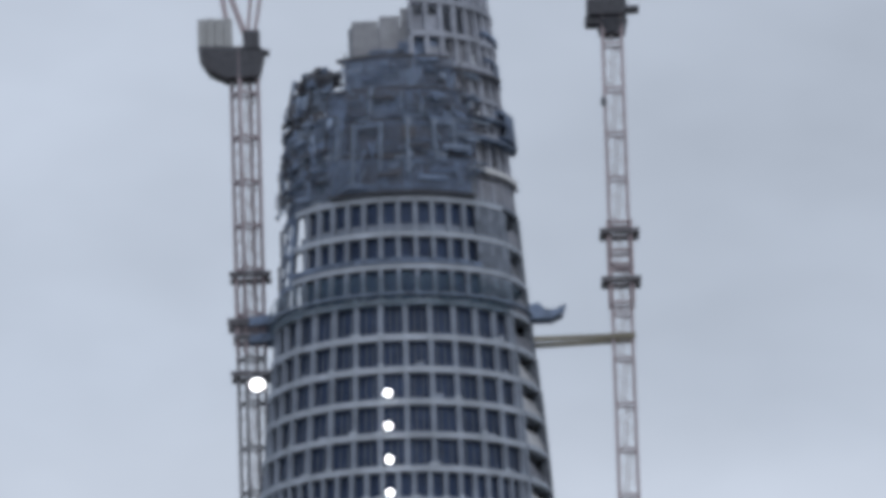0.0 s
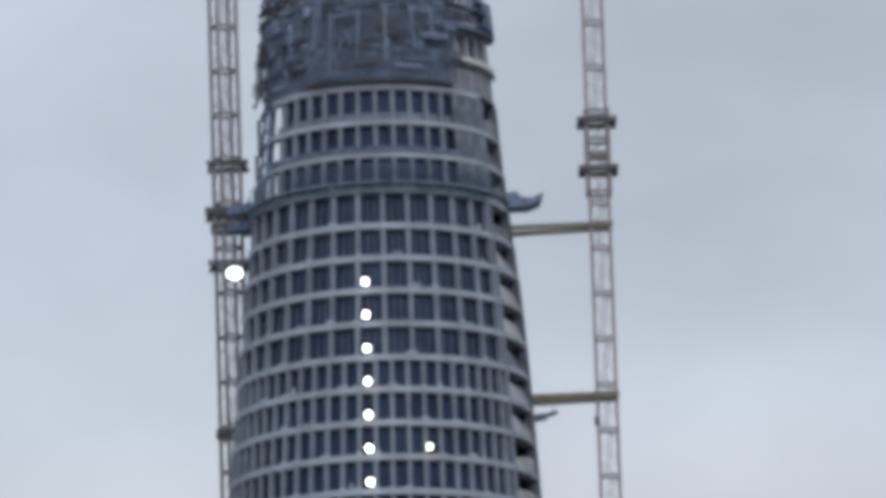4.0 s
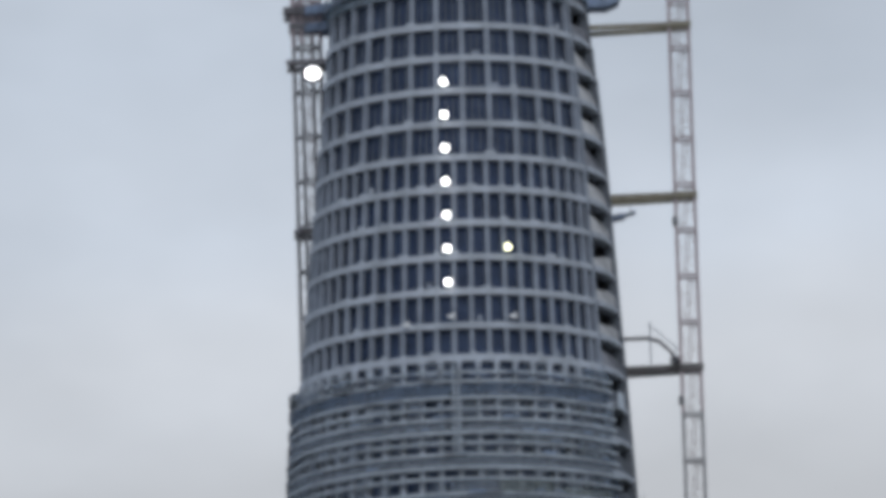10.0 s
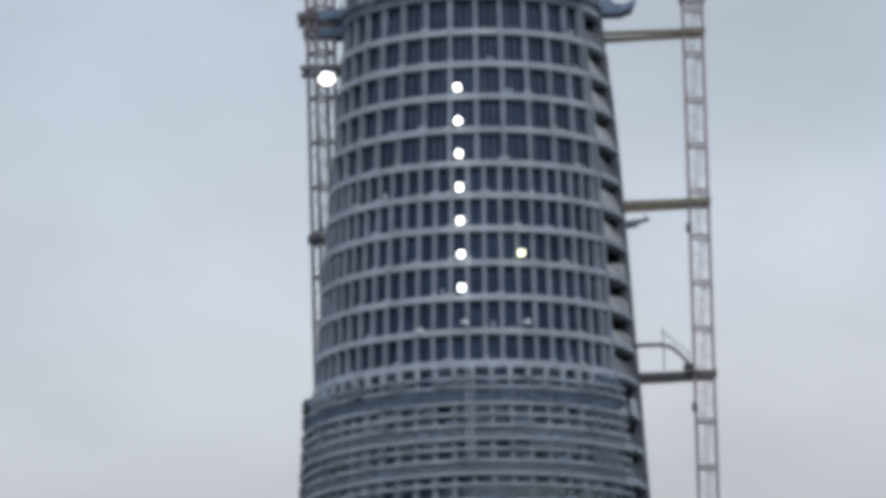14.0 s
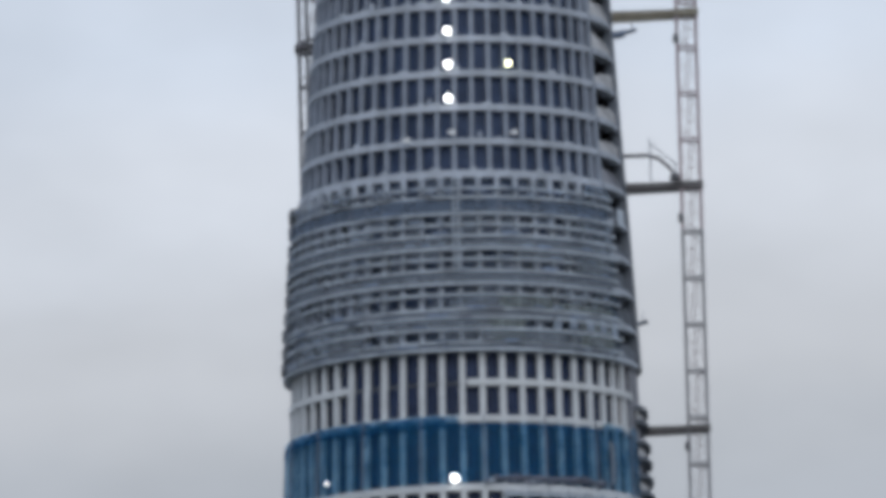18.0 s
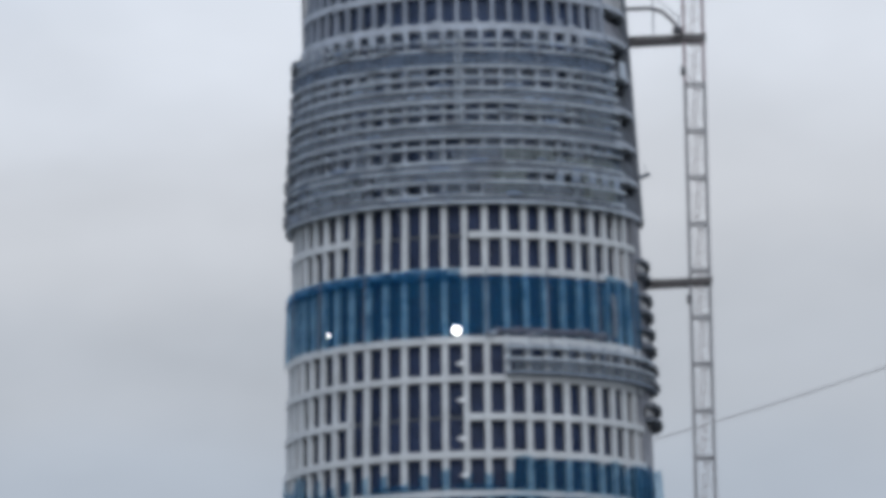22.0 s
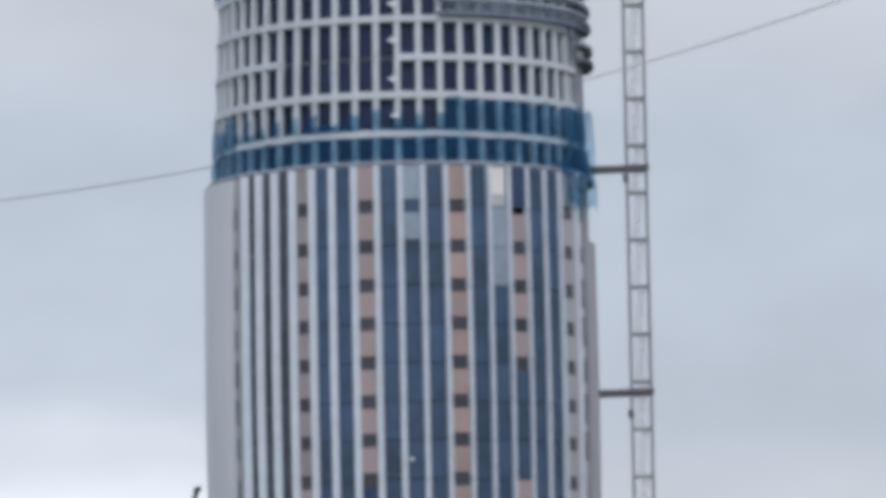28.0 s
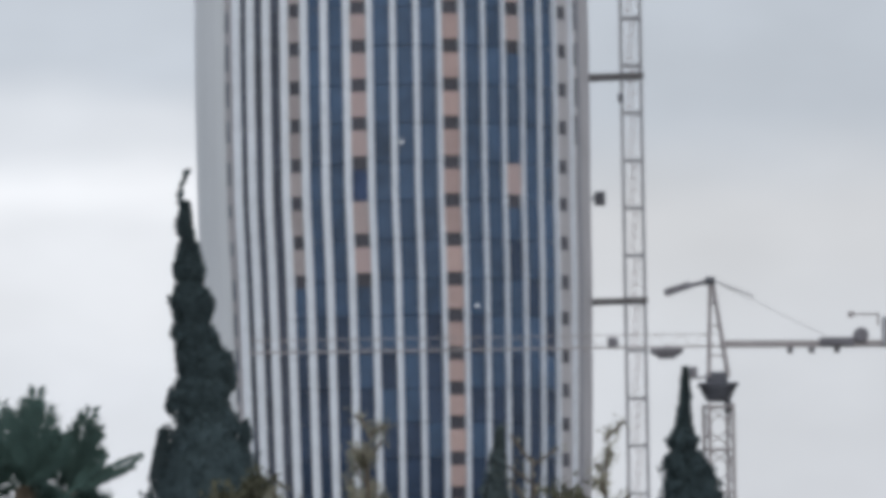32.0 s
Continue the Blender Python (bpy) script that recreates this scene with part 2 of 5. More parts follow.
M_MAST_FINE = mat("pale_crane_braces", (0.50, 0.465, 0.485), 0.6, var=0.2, small=2.0)
M_MAST_GREY = mat("grey_crane_paint", (0.330, 0.335, 0.360), 0.6, var=0.2, small=2.0)
# dark steel; also colours the sheets that paint shade on the formwork
M_CRANE_DARK = mat("dark_steel_and_gap_shade", (0.080, 0.083, 0.100), 0.6, var=0.4)
M_COLLAR = mat("weathered_collar_steel", (0.165, 0.16, 0.18), 0.7, var=0.35)
M_BALLAST = mat("ballast_concrete", (0.42, 0.43, 0.44), 0.9, var=0.15)
M_TIE = mat("olive_tie_beam", (0.24, 0.22, 0.17), 0.6, var=0.3, small=1.0)
M_TIE_DARK = mat("dark_tie_beam", (0.12, 0.115, 0.12), 0.6, var=0.3, small=1.0)
M_CABLE = mat("weathered_cable", (0.5, 0.5, 0.51), 0.7, var=0.2, bump=0)
M_TARP = mat("white_tarp", (0.55, 0.56, 0.58), 0.8, var=0.2, rand=0.5)
M_LAMP = glow_mat("floodlight_lens", (1.0, 0.98, 0.95), 7.0)
M_LAMP_YELLOW = glow_mat("yellow_floodlight_lens", (1.0, 0.97, 0.62), 4.5)
M_TREE = mat("cypress_foliage", (0.060, 0.084, 0.092), 0.95, var=0.3, big=0.6, small=3.0, bump=0, spec=0.1)
M_TREE_SOFT = mat("young_cypress_foliage", (0.085, 0.110, 0.115), 0.95, var=0.3, big=0.6, small=3.0, bump=0, spec=0.1)
M_PALM = mat("palm_foliage", (0.056, 0.100, 0.090), 0.85, var=0.35, big=1.0, small=3.0, bump=0)
M_SHRUB = mat("olive_foliage", (0.085, 0.085, 0.055), 0.9, var=0.5, big=1.0, small=3.0, bump=0)
M_TWIG = mat("yellowish_leaves", (0.28, 0.268, 0.205), 0.9, var=0.4, big=1.0, small=3.0, bump=0)
M_BARK = mat("bark", (0.10, 0.08, 0.06), 0.95, var=0.4, small=6.0)
M_GROUND = mat("dry_ground", (0.085, 0.085, 0.07), 0.95, var=0.3, big=0.02, small=0.3)
M_DCRANE = mat("far_crane_paint", (0.33, 0.305, 0.31), 0.7, var=0.2)


# ---- mesh helpers ----
def box(bm, c, s, m=None):
    r = bmesh.ops.create_cube(bm, size=1.0)["verts"]
    t = Matrix.Translation(c) @ Matrix.Diagonal((*s, 1))
    if m is not None:
        t = m @ t
    bmesh.ops.transform(bm, matrix=t, verts=r)


def seg_matrix(p, q, w, d):
    """A unit cube stretched from p to q, w wide and d deep."""
    p, q = Vector(p), Vector(q)
    v = q - p
    rot = v.to_track_quat('Z', 'Y').to_matrix().to_4x4()
    return Matrix.Translation((p + q) / 2) @ rot @ Matrix.Diagonal((w, d, v.length, 1))


def beam(bm, p, q, w, d=None):
    r = bmesh.ops.create_cube(bm, size=1.0)["verts"]
    bmesh.ops.transform(bm, matrix=seg_matrix(p, q, w, d or w), verts=r)


def part(name, bm, material, parent, label="", bevel=0.0):
    me = bpy.data.meshes.new(name)
    if bevel:
        bmesh.ops.bevel(bm, geom=bm.edges[:], offset=bevel, segments=1, affect='EDGES')
    bm.to_mesh(me)
    bm.free()
    me.materials.append(material)
    ob = new(name, me)
    if parent is not None:
        ob.parent = parent
    return tagged(ob, label)


def piece(name, me, m, parent):
    ob = new(name, me)
    ob.parent = parent
    ob.matrix_local = m
    return ob


def thing(name, label, category, group="", kind=""):
    ob = new(name)
    ob.empty_display_size = 0.5
    return tagged(ob, label, category, group, kind)


def unit_block(name, material, bevel=0.06):
    bm = bmesh.new()
    bmesh.ops.create_cube(bm, size=1.0)
    bmesh.ops.bevel(bm, geom=bm.edges[:], offset=bevel, segments=1, affect='EDGES')
    me = bpy.data.meshes.new(name)
    bm.to_mesh(me)
    bm.free()
    me.materials.append(material)
    return me


def faces_mesh(verts, faces):
    bm = bmesh.new()
    vs = [bm.verts.new(v) for v in verts]
    for f in faces:
        bm.faces.new([vs[i] for i in f])
    return bm


# ---- the tower's form: round floors on an axis, wide below and narrowing upwards ----
DIST = 789.0
R_KEYS = [(0, 17.3), (20, 18.6), (35, 19.5), (41, 19.65), (48, 19.8), (54, 19.95), (62, 20.1), (75, 20.2), (96.5, 20.0), (96.7, 18.95), (98, 18.9),
          (107, 18.6), (128, 17.7), (149, 16.4), (155, 15.9), (170, 14.7), (186, 13.2), (197, 12.3), (203, 11.7), (230, 8.9)]
A_KEYS = [(0, -0.2), (33, -0.29), (41, -0.31), (54, -0.42), (62, -0.6), (100, -0.6), (150, -0.2), (175, 0.4), (205, 0.7), (230, 0.8)]


def radius(z):
    return float(np.interp(z, [k[0] for k in R_KEYS], [k[1] for k in R_KEYS]))


def axis(z):
    return float(np.interp(z, [k[0] for k in A_KEYS], [k[1] for k in A_KEYS]))


def on(th, z, out=0.0):
    """A point on the facade: th degrees from the front, to the right; out metres proud of it."""
    a, r = radians(th), radius(z) + out
    return Vector((axis(z) + r * math.sin(a), DIST - r * math.cos(a), z))


def ring_bm(z0, z1, o0, o1, a0=-180.0, a1=180.0, step=3.3, zr=None):
    """A band round the tower between z0 and z1, from o0 to o1 metres off the facade line."""
    n = max(1, int(round((a1 - a0) / step)))
    closed = a1 - a0 >= 359.9
    vs, fs = [], []
    cnt = n if closed else n + 1
    for i in range(cnt):
        th = a0 + (a1 - a0) * i / n
        for z, o in ((z0, o0), (z0, o1), (z1, o1), (z1, o0)):
            p = on(th, z if zr is None else zr, o)
            p.z = z
            vs.append(p)
    for i in range(n):
        a, b = 4 * i, 4 * ((i + 1) % cnt)
        for k in range(4):
            k2 = (k + 1) % 4
            fs.append((a + k, b + k, b + k2, a + k2))
    if not closed:
        fs.append((0, 1, 2, 3))
        e = 4 * n
        fs.append((e + 3, e + 2, e + 1, e))
    bm = faces_mesh(vs, fs)
    bmesh.ops.recalc_face_normals(bm, faces=bm.faces[:])
    return bm


def skin_bm(zs, a0, a1, out, step=3.3, thick=0.15):
    """A curved sheet with thickness over the heights zs."""
    n = max(1, int(round((a1 - a0) / step)))
    vs, fs = [], []
    for z in zs:
        for i in range(n + 1):
            th = a0 + (a1 - a0) * i / n
            vs.append(on(th, z, out))
            vs.append(on(th, z, out - thick))
    w = 2 * (n + 1)
    for j in range(len(zs) - 1):
        for i in range(n):
            a = j * w + 2 * i
            b = a + w
            fs.append((a, a + 2, b + 2, b))
            fs.append((a + 1, b + 1, b + 3, a + 3))
        a = j * w
        fs.append((a, a + w, a + w + 1, a + 1))
        a = j * w + 2 * n
        fs.append((a, a + 1, a + w + 1, a + w))
    for i in range(n):
        a = 2 * i
        fs.append((a, a + 1, a + 3, a + 2))
        a = (len(zs) - 1) * w + 2 * i
        fs.append((a, a + 2, a + 3, a + 1))
    bm = faces_mesh(vs, fs)
    bmesh.ops.recalc_face_normals(bm, faces=bm.faces[:])
    return bm


def ragged_net(a0, a1, z0, z1, out, rag0=0.0, rag1=0.0, step=1.65, bulge=0.25):
    n = max(2, int((a1 - a0) / step))
    vs, fs = [], []
    ph = random.uniform(0, 9)
    for i in range(n + 1):
        th = a0 + (a1 - a0) * i / n
        lo = z0 + rag0 * noise.noise((i * 0.35, ph, 0)) * 2
        hi = z1 + rag1 * noise.noise((i * 0.3, ph, 7)) * 2
        for j in range(6):
            f = j / 5
            b = out + bulge * math.sin(math.pi * f) * (0.5 + 0.5 * noise.noise((i * 0.4, j * 0.7, ph)))
            z = lo + (hi - lo) * f
            vs.append(on(th, z, b))
    for i in range(n):
        for j in range(5):
            a = i * 6 + j
            fs.append((a, a + 6, a + 7, a + 1))
    b = faces_mesh(vs, fs)
    bmesh.ops.solidify(b, geom=b.faces[:], thickness=0.04)
    return b


# ---- ground ----
bm = bmesh.new()
bmesh.ops.create_grid(bm, x_segments=40, y_segments=40, size=4000)
ground = part("ground", bm, M_GROUND, None)
tagged(ground, "dry brownish open ground reaching the horizon", "ground", kind="structure")
# ---- tower ----
tower = thing("skyscraper", "round grey skyscraper under construction with pale fins and open upper floors", "skyscraper")

UPPER = [147.5, 150.85, 154.4, 158.0, 161.6, 165.1, 168.5, 172.05, 175.6, 179.05, 182.5, 186.3, 190.1, 193.6, 197.4]
NETTED = [129.5, 133.1, 136.7, 140.3, 143.9]
WHITE = [96.6, 99.8, 103.7, 107.5, 111.4, 115.3, 118.8, 122.3, 126.0]
HALF = {107.5: (-39.5, 0.5), 126.0: (-39.5, 1.0)}
STEP, OFF = 6.6, -0.5      # bays of the open floors
FSTEP, FOFF = 6.52, -0.26  # bays of the finished facade
CORE_A, CORE_B = 58.6, 118.0


def core_a(z):
    """Where the core wall begins: the pale floors reach further round."""
    return 72.0 if z < 127 else CORE_A


def core_out(z):
    return float(np.interp(z, [100, 125, 175, 190], [0.4, 0.6, 0.6, 0.2]))


# inner walls and slabs, with the interior's shade put into their dark colour
bm = bmesh.new()
zs = [0, 30, 60, 96, 128, 150, 175, 200]
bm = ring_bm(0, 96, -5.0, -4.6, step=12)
part("inner_wall", bm, M_CONC_SHADE, tower, "raw concrete inner wall, interior shade in its colour")
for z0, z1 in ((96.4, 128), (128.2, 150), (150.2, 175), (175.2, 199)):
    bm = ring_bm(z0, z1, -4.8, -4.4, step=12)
    part("inner_wall", bm, M_CONC_SHADE, tower, "raw concrete inner wall, interior shade in its colour")
for z in WHITE + NETTED + UPPER:
    pale = z < 128
    m = M_WHITE if pale else M_BEAM
    open_side = z > 189.5
    if z == 118.8:
        continue
    if open_side:
        bm = ring_bm(z - 0.12, z + 0.12, -4.6, -0.75, -58, 226, step=6.6, zr=z)
    else:
        bm = ring_bm(z - 0.12, z + 0.12, -4.6, -0.75, step=6.6, zr=z)
    part("floor_plate", bm, M_CONC_SHADE, tower, "raw concrete floor plate")
    half = 0.33 if pale else 0.32 if z < 186 else 0.27
    if z in (147.5, 99.8, 115.3, 103.7):
        half = 0.36
    if z in HALF:
        a, b = HALF[z]
        for r0, r1 in ((-180, a), (b, core_a(z))):
            part("edge_beam", ring_bm(z - half, z + half, -0.7, 0.18, r0, r1, zr=z), m, tower, "pale horizontal edge band")
    elif open_side:
        part("edge_beam", ring_bm(z - half, z + half, -0.7, 0.18, -60, CORE_A, zr=z), m, tower, "horizontal concrete edge band")
        part("tie_bar", ring_bm(z - 0.32, z + 0.12, -0.5, -0.1, -90, -60, zr=z), M_DARK, tower, "dark steel tie bar")
        bm = bmesh.new()
        beam(bm, on(-86, z + 1.7, -0.3), on(-64, z + 1.6, -0.3), 0.2)
        beam(bm, on(-76, z - 0.2, -0.3), on(-76, z + 3.5, -0.4), 0.3)
        beam(bm, on(-64, z - 0.3, -0.3), on(-65, z + 3.6, -0.4), 0.55)
        part("corner_brace", bm, M_DARK, tower, "dark slanting brace")
    elif z != 118.8:
        part("edge_beam", ring_bm(z - half, z + half, -0.7, 0.18, -180, core_a(z), zr=z), m, tower, "horizontal concrete edge band")

# columns of the open floors, one piece each
col_conc = unit_block("column", M_CONC)
col_white = unit_block("column", M_WHITE)
col_scaf = unit_block("column", M_BEAM)
levels = [z for z in WHITE if z != 118.8] + NETTED + UPPER


def columns_between(z0, z1, step, off, width, depth, me, stuff, a_min=-94.0, a_max=CORE_A - 1, rear_max=262, out=-0.22):
    k0, k1 = int((-100 - off) // step), int((a_max - off) // step)
    for k in range(k0, k1 + 1):
        th = off + k * step
        if a_min < th < a_max:
            p, q = on(th, z0, out), on(th, z1, out)
            rot = Matrix.Rotation(radians(th), 4, 'Z')
            v = q - p
            sh = Matrix.Identity(4)
            loc = rot.inverted() @ v
            sh[0][2], sh[1][2] = loc.x / v.z, loc.y / v.z
            w = width * random.uniform(0.94, 1.06)
            m = Matrix.Translation((p + q) / 2) @ rot @ sh @ Matrix.Diagonal((w, depth, v.z, 1))
            piece("column", me, m, tower)
    th = CORE_B + 4
    while th < rear_max:
        p, q = on(th, z0, -0.22), on(th, z1, -0.22)
        beam(stuff, p, q, width, depth)
        th += step


back_conc, back_white = bmesh.new(), bmesh.new()
for z0, z1 in zip(levels[:-1], levels[1:]):
    a, b = z0 + 0.3, z1 - 0.3
    if z0 in HALF:
        a = z0 - 0.3
    if z0 < 128:
        columns_between(a, b, STEP, OFF, 0.62, 0.5, col_white, back_white, a_max=71)
    elif z0 < 147:
        columns_between(a, b, STEP, OFF, 0.5, 0.6, col_scaf, back_conc, out=0.0)
    elif z0 < 168:
        columns_between(a, b, 6.28, -2.1, 0.46, 0.5, col_conc, back_conc)
    elif z0 < 186:
        columns_between(a, b, 11.0, 1.6, 0.54, 0.5, col_conc, back_conc)
    else:
        columns_between(a, b, 8.3, -0.8, 0.46, 0.5, col_conc, back_conc, -57 if z0 > 189 else -94, rear_max=236 if z0 > 189 else 262)
        if z0 > 189:
            part("corner_post", ring_bm(a, b, -0.5, -0.1, -90, -86, zr=z0), M_STEEL, tower, "slim corner post")
tagged(part("rear_frame", back_conc, M_CONC, tower), kind="stuff")
tagged(part("rear_frame", back_white, M_WHITE, tower), kind="stuff")

# stacked loads and upstands in the open bays
rng2 = random.Random(31)
goods = [unit_block("stacked_load", m, 0.1) for m in (M_BEAM, M_CONC, M_INFILL)]
upstand_me = unit_block("upstand", M_BEAM, 0.1)
for z0, z1 in zip(UPPER[:-3], UPPER[1:-2]):
    wide = z0 > 168
    step, off = (11.0, 1.6) if wide else (6.28, -2.1)
    for k in range(-8, 8):
        th = off + step * k
        if not -62 < th < 50:
            continue
        if rng2.random() < 0.2:
            t2 = th + step * rng2.uniform(0.25, 0.75)
            h = rng2.uniform(0.25, 0.9)
            piece("stacked_load", rng2.choice(goods), Matrix.Translation(on(t2, z0 + 0.34 + h / 2, -0.45)) @ Matrix.Rotation(radians(t2), 4, 'Z') @ Matrix.Diagonal((rng2.uniform(0.3, 0.9), 0.3, h, 1)), tower)
        if rng2.random() < 0.4:
            t2 = th + rng2.uniform(-0.6, 0.6)
            piece("upstand", upstand_me, Matrix.Translation(on(t2, z0 + rng2.uniform(0.2, 0.5), 0.12)) @ Matrix.Rotation(radians(t2), 4, 'Z') @ Matrix.Diagonal((rng2.uniform(0.4, 1.1), 0.22, rng2.uniform(0.3, 0.55), 1)), tower)

# grey infill closing the bays at the flank
for z0, z1 in zip(UPPER[:11], UPPER[1:12]):
    part("infill_panel", skin_bm([z0 + 0.36, z1 - 0.36], -101, (-76 if z0 > 168 else -70) + random.uniform(-3, 3), -0.12, thick=0.3), M_INFILL, tower, "grey infill between columns")
    if z0 > 168:
        part("infill_panel", skin_bm([z0 + 0.36, z1 - 0.36], 57.5 + random.uniform(-1, 1), CORE_A, -0.3, thick=0.3), M_INFILL, tower, "grey infill between columns")

for z0, z1 in zip(WHITE[:-1], WHITE[1:]):
    if z0 != 118.8 and z0 > 97:
        for a0, a1 in ((-104, -66 + random.uniform(-1.5, 1.0)), (63.5 + random.uniform(-0.5, 1.0), 72.0)):
            part("infill_panel", skin_bm([z0 + 0.33, z1 - (0.33 if z1 != 118.8 else 0.0)], a0, a1, -0.2, thick=0.3), M_PLASTER, tower, "pale plastered infill between columns")

# set back between columns: glass on pale floors, added navy shade sheets above
for z0, z1 in zip(levels[:-1], levels[1:]):
    if z0 < 186:
        part("bay_sheet", ring_bm(z0 + 0.2, z1 - 0.2, -0.78, -0.7, -100, core_a(z0), zr=(z0 + z1) / 2), M_NAVY_DEEP if z0 < 128 else M_NAVY, tower, "dark navy sheet between columns, glass below and bay shade above")

    else:
        part("bay_sheet", ring_bm(z0 + 0.2, z1 - 0.2, -0.78, -0.7, -57, CORE_A, zr=(z0 + z1) / 2), M_NAVY, tower, "dark navy sheet, shade of the open bays in its colour")

# slim posts standing inside the wide bays
slim_me = unit_block("slim_post", M_STRIP)
for z0, z1 in zip(UPPER[:-1], UPPER[1:]):
    if 168 < z0 < 186:
        for k in range(-6, 6):
            for f in (0.36, 0.66):
                th = 1.6 + 11.0 * (k + f) + random.uniform(-0.5, 0.5)
                if th < CORE_A - 2:
                    piece("slim_post", slim_me, seg_matrix(on(th, z0 + 0.3, -0.62), on(th, z1 - 0.3, -0.62), 0.13, 0.1), tower)

# core wall on the side, with an opening at each floor
core_levels = WHITE + NETTED + UPPER
for z0, z1 in zip(core_levels[:-1], core_levels[1:]):
    if z0 < 127:
        part("core_wall", skin_bm([z0, z1], 72.0, CORE_B, 0.1, thick=1.0), M_CORE, tower, "stained raw concrete core wall")
        continue
    part("core_wall", skin_bm([z0, z1], CORE_A - 0.3, 60.0, core_out(z0) * 0.3, thick=1.2), M_CONC, tower, "stained raw concrete core wall")
    part("core_wall", skin_bm([z0, z1], 82.0, CORE_B, core_out(z0), thick=1.0), M_STRIP, tower, "blue-grey raw core edge")
    part("landing", ring_bm(z0 - 0.3, z0 + 0.25, -0.9, core_out(z0) * 0.7, 60.1, 81.9, zr=z0), M_BEAM, tower, "concrete landing edge")
    # stair flight: a pale sloping parapet in the lower half of the open bay
    rise = z1 - z0
    lo, hi = (0.26, 0.54) if random.random() < 0.6 else (0.48, 0.36)
    vs = []
    for th_, f in ((60.2, 0.08), (81.8, 0.08), (81.8, lo + random.uniform(-0.06, 0.08)), (71.0, (lo + hi) / 2 + random.uniform(-0.06, 0.16)), (60.2, hi + random.uniform(-0.08, 0.06))):
        for o in (0.0, -0.3):
            vs.append(on(th_, z0 + rise * f, core_out(z0) * 0.6 - 0.15 + o))
    fl = faces_mesh(vs, [(0, 2, 4, 6, 8), (9, 7, 5, 3, 1), (0, 1, 3, 2), (2, 3, 5, 4), (4, 5, 7, 6), (6, 7, 9, 8), (8, 9, 1, 0)])
    bmesh.ops.recalc_face_normals(fl, faces=fl.faces[:])
    part("stair_flight", fl, M_STRIP if z0 < 147 else M_TARP if random.random() < (0.6 if 150 < z0 < 180 else 0.2) else M_CORE, tower, "sloping stair parapet")
    # back of the stair bay: the recess shade is painted as dark concrete
    part("core_recess", skin_bm([z0, z1], 59, 83, -1.6, thick=0.3), M_CONC_SHADE, tower, "core wall recess, its shade in the dark colour")
part("roof_slab", ring_bm(197.5, 197.9, -11.5, 0.1, -58, 206, step=6.6, zr=197.5), M_CONC, tower, "raw concrete top slab")

# ---- finished lower facade ----
FLOORS = [96.17, 92.4, 88.37, 84.48, 80.65, 76.77, 72.9, 69.09, 65.17, 61.4, 57.5, 53.6, 50.0, 46.25, 42.8, 39.4, 35.85, 32.4, 28.9, 25.5, 22.0, 18.5, 15.0, 11.5, 8.0, 4.5]
FIN_TOP = 96.45
zs = [FIN_TOP, 90, 84, 78, 72, 66, 62, 58, 54, 51, 48, 45, 42, 38, 34, 30, 24, 18, 10, 0]


FIN_SHAPE = ((-0.29, 0.3), (-0.29, -0.57), (-0.24, -0.63), (-0.16, -0.63), (0.32, -0.1), (0.32, 0.3))


def fin_bm(th):
    """A wedge-shaped blade: its broad face looks to the right, its steep one to the left."""
    vs, fs = [], []
    c = Matrix.Rotation(radians(th), 3, 'Z')
    for z in zs:
        o = on(th, z)
        for dx, dy in FIN_SHAPE:
            vs.append(o + c @ Vector((dx, dy, 0)))
    n = len(FIN_SHAPE)
    for j in range(len(zs) - 1):
        for k in range(n - 1):
            a = j * n + k
            fs.append((a, a + 1, a + n + 1, a + n))
    fs.append(tuple(range(n)))
    b = faces_mesh(vs, fs)
    bmesh.ops.recalc_face_normals(b, faces=b.faces[:])
    return b


FIN_TH = {k: FOFF + FSTEP * k for k in range(-3, 9)}
FIN_TH.update({-8: -50.3, -7: -44.4, -6: -38.4, -5: -32.3, -4: -25.9, 9: 60.3})
for th in FIN_TH.values():
    part("fin", fin_bm(th), M_FIN, tower, "pale vertical facade fin")
rear = [128 + FSTEP * k for k in range(0, 17)]
for th in rear:
    part("fin", fin_bm(th), M_FIN, tower, "pale vertical facade fin")
bm = skin_bm(zs, 126, 236, 0.0, step=6.6)
part("rear_glazing", bm, M_GLASS, tower, "blue coated glass skin")
part("side_wall", skin_bm(zs, -124, -57.8, 0.05, thick=0.7), M_WALL, tower, "plain pale grey side cladding")
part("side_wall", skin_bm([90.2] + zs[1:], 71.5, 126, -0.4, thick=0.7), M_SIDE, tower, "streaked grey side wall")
part("side_wall", skin_bm([96.4, 90.3], 71.5, 126, -1.0, thick=0.5), M_CORE, tower, "raw concrete side wall above the cladding")


def bay_bm(th, z0, z1, w, out):
    """One flat slab of the facade between two fins."""
    a = radians(th)
    ux = Vector((math.cos(a), math.sin(a), 0))
    nn = Vector((math.sin(a), -math.cos(a), 0))
    p0, p1 = on(th, z0, out), on(th, z1, out)
    vs = []
    for p in (p0, p1):
        for s in (-w / 2, w / 2):
            for d in (0, -0.12):
                vs.append(p + ux * s + nn * d)
    return faces_mesh(vs, [(0, 2, 6, 4), (1, 5, 7, 3), (0, 4, 5, 1), (2, 3, 7, 6), (4, 6, 7, 5), (0, 1, 3, 2)])


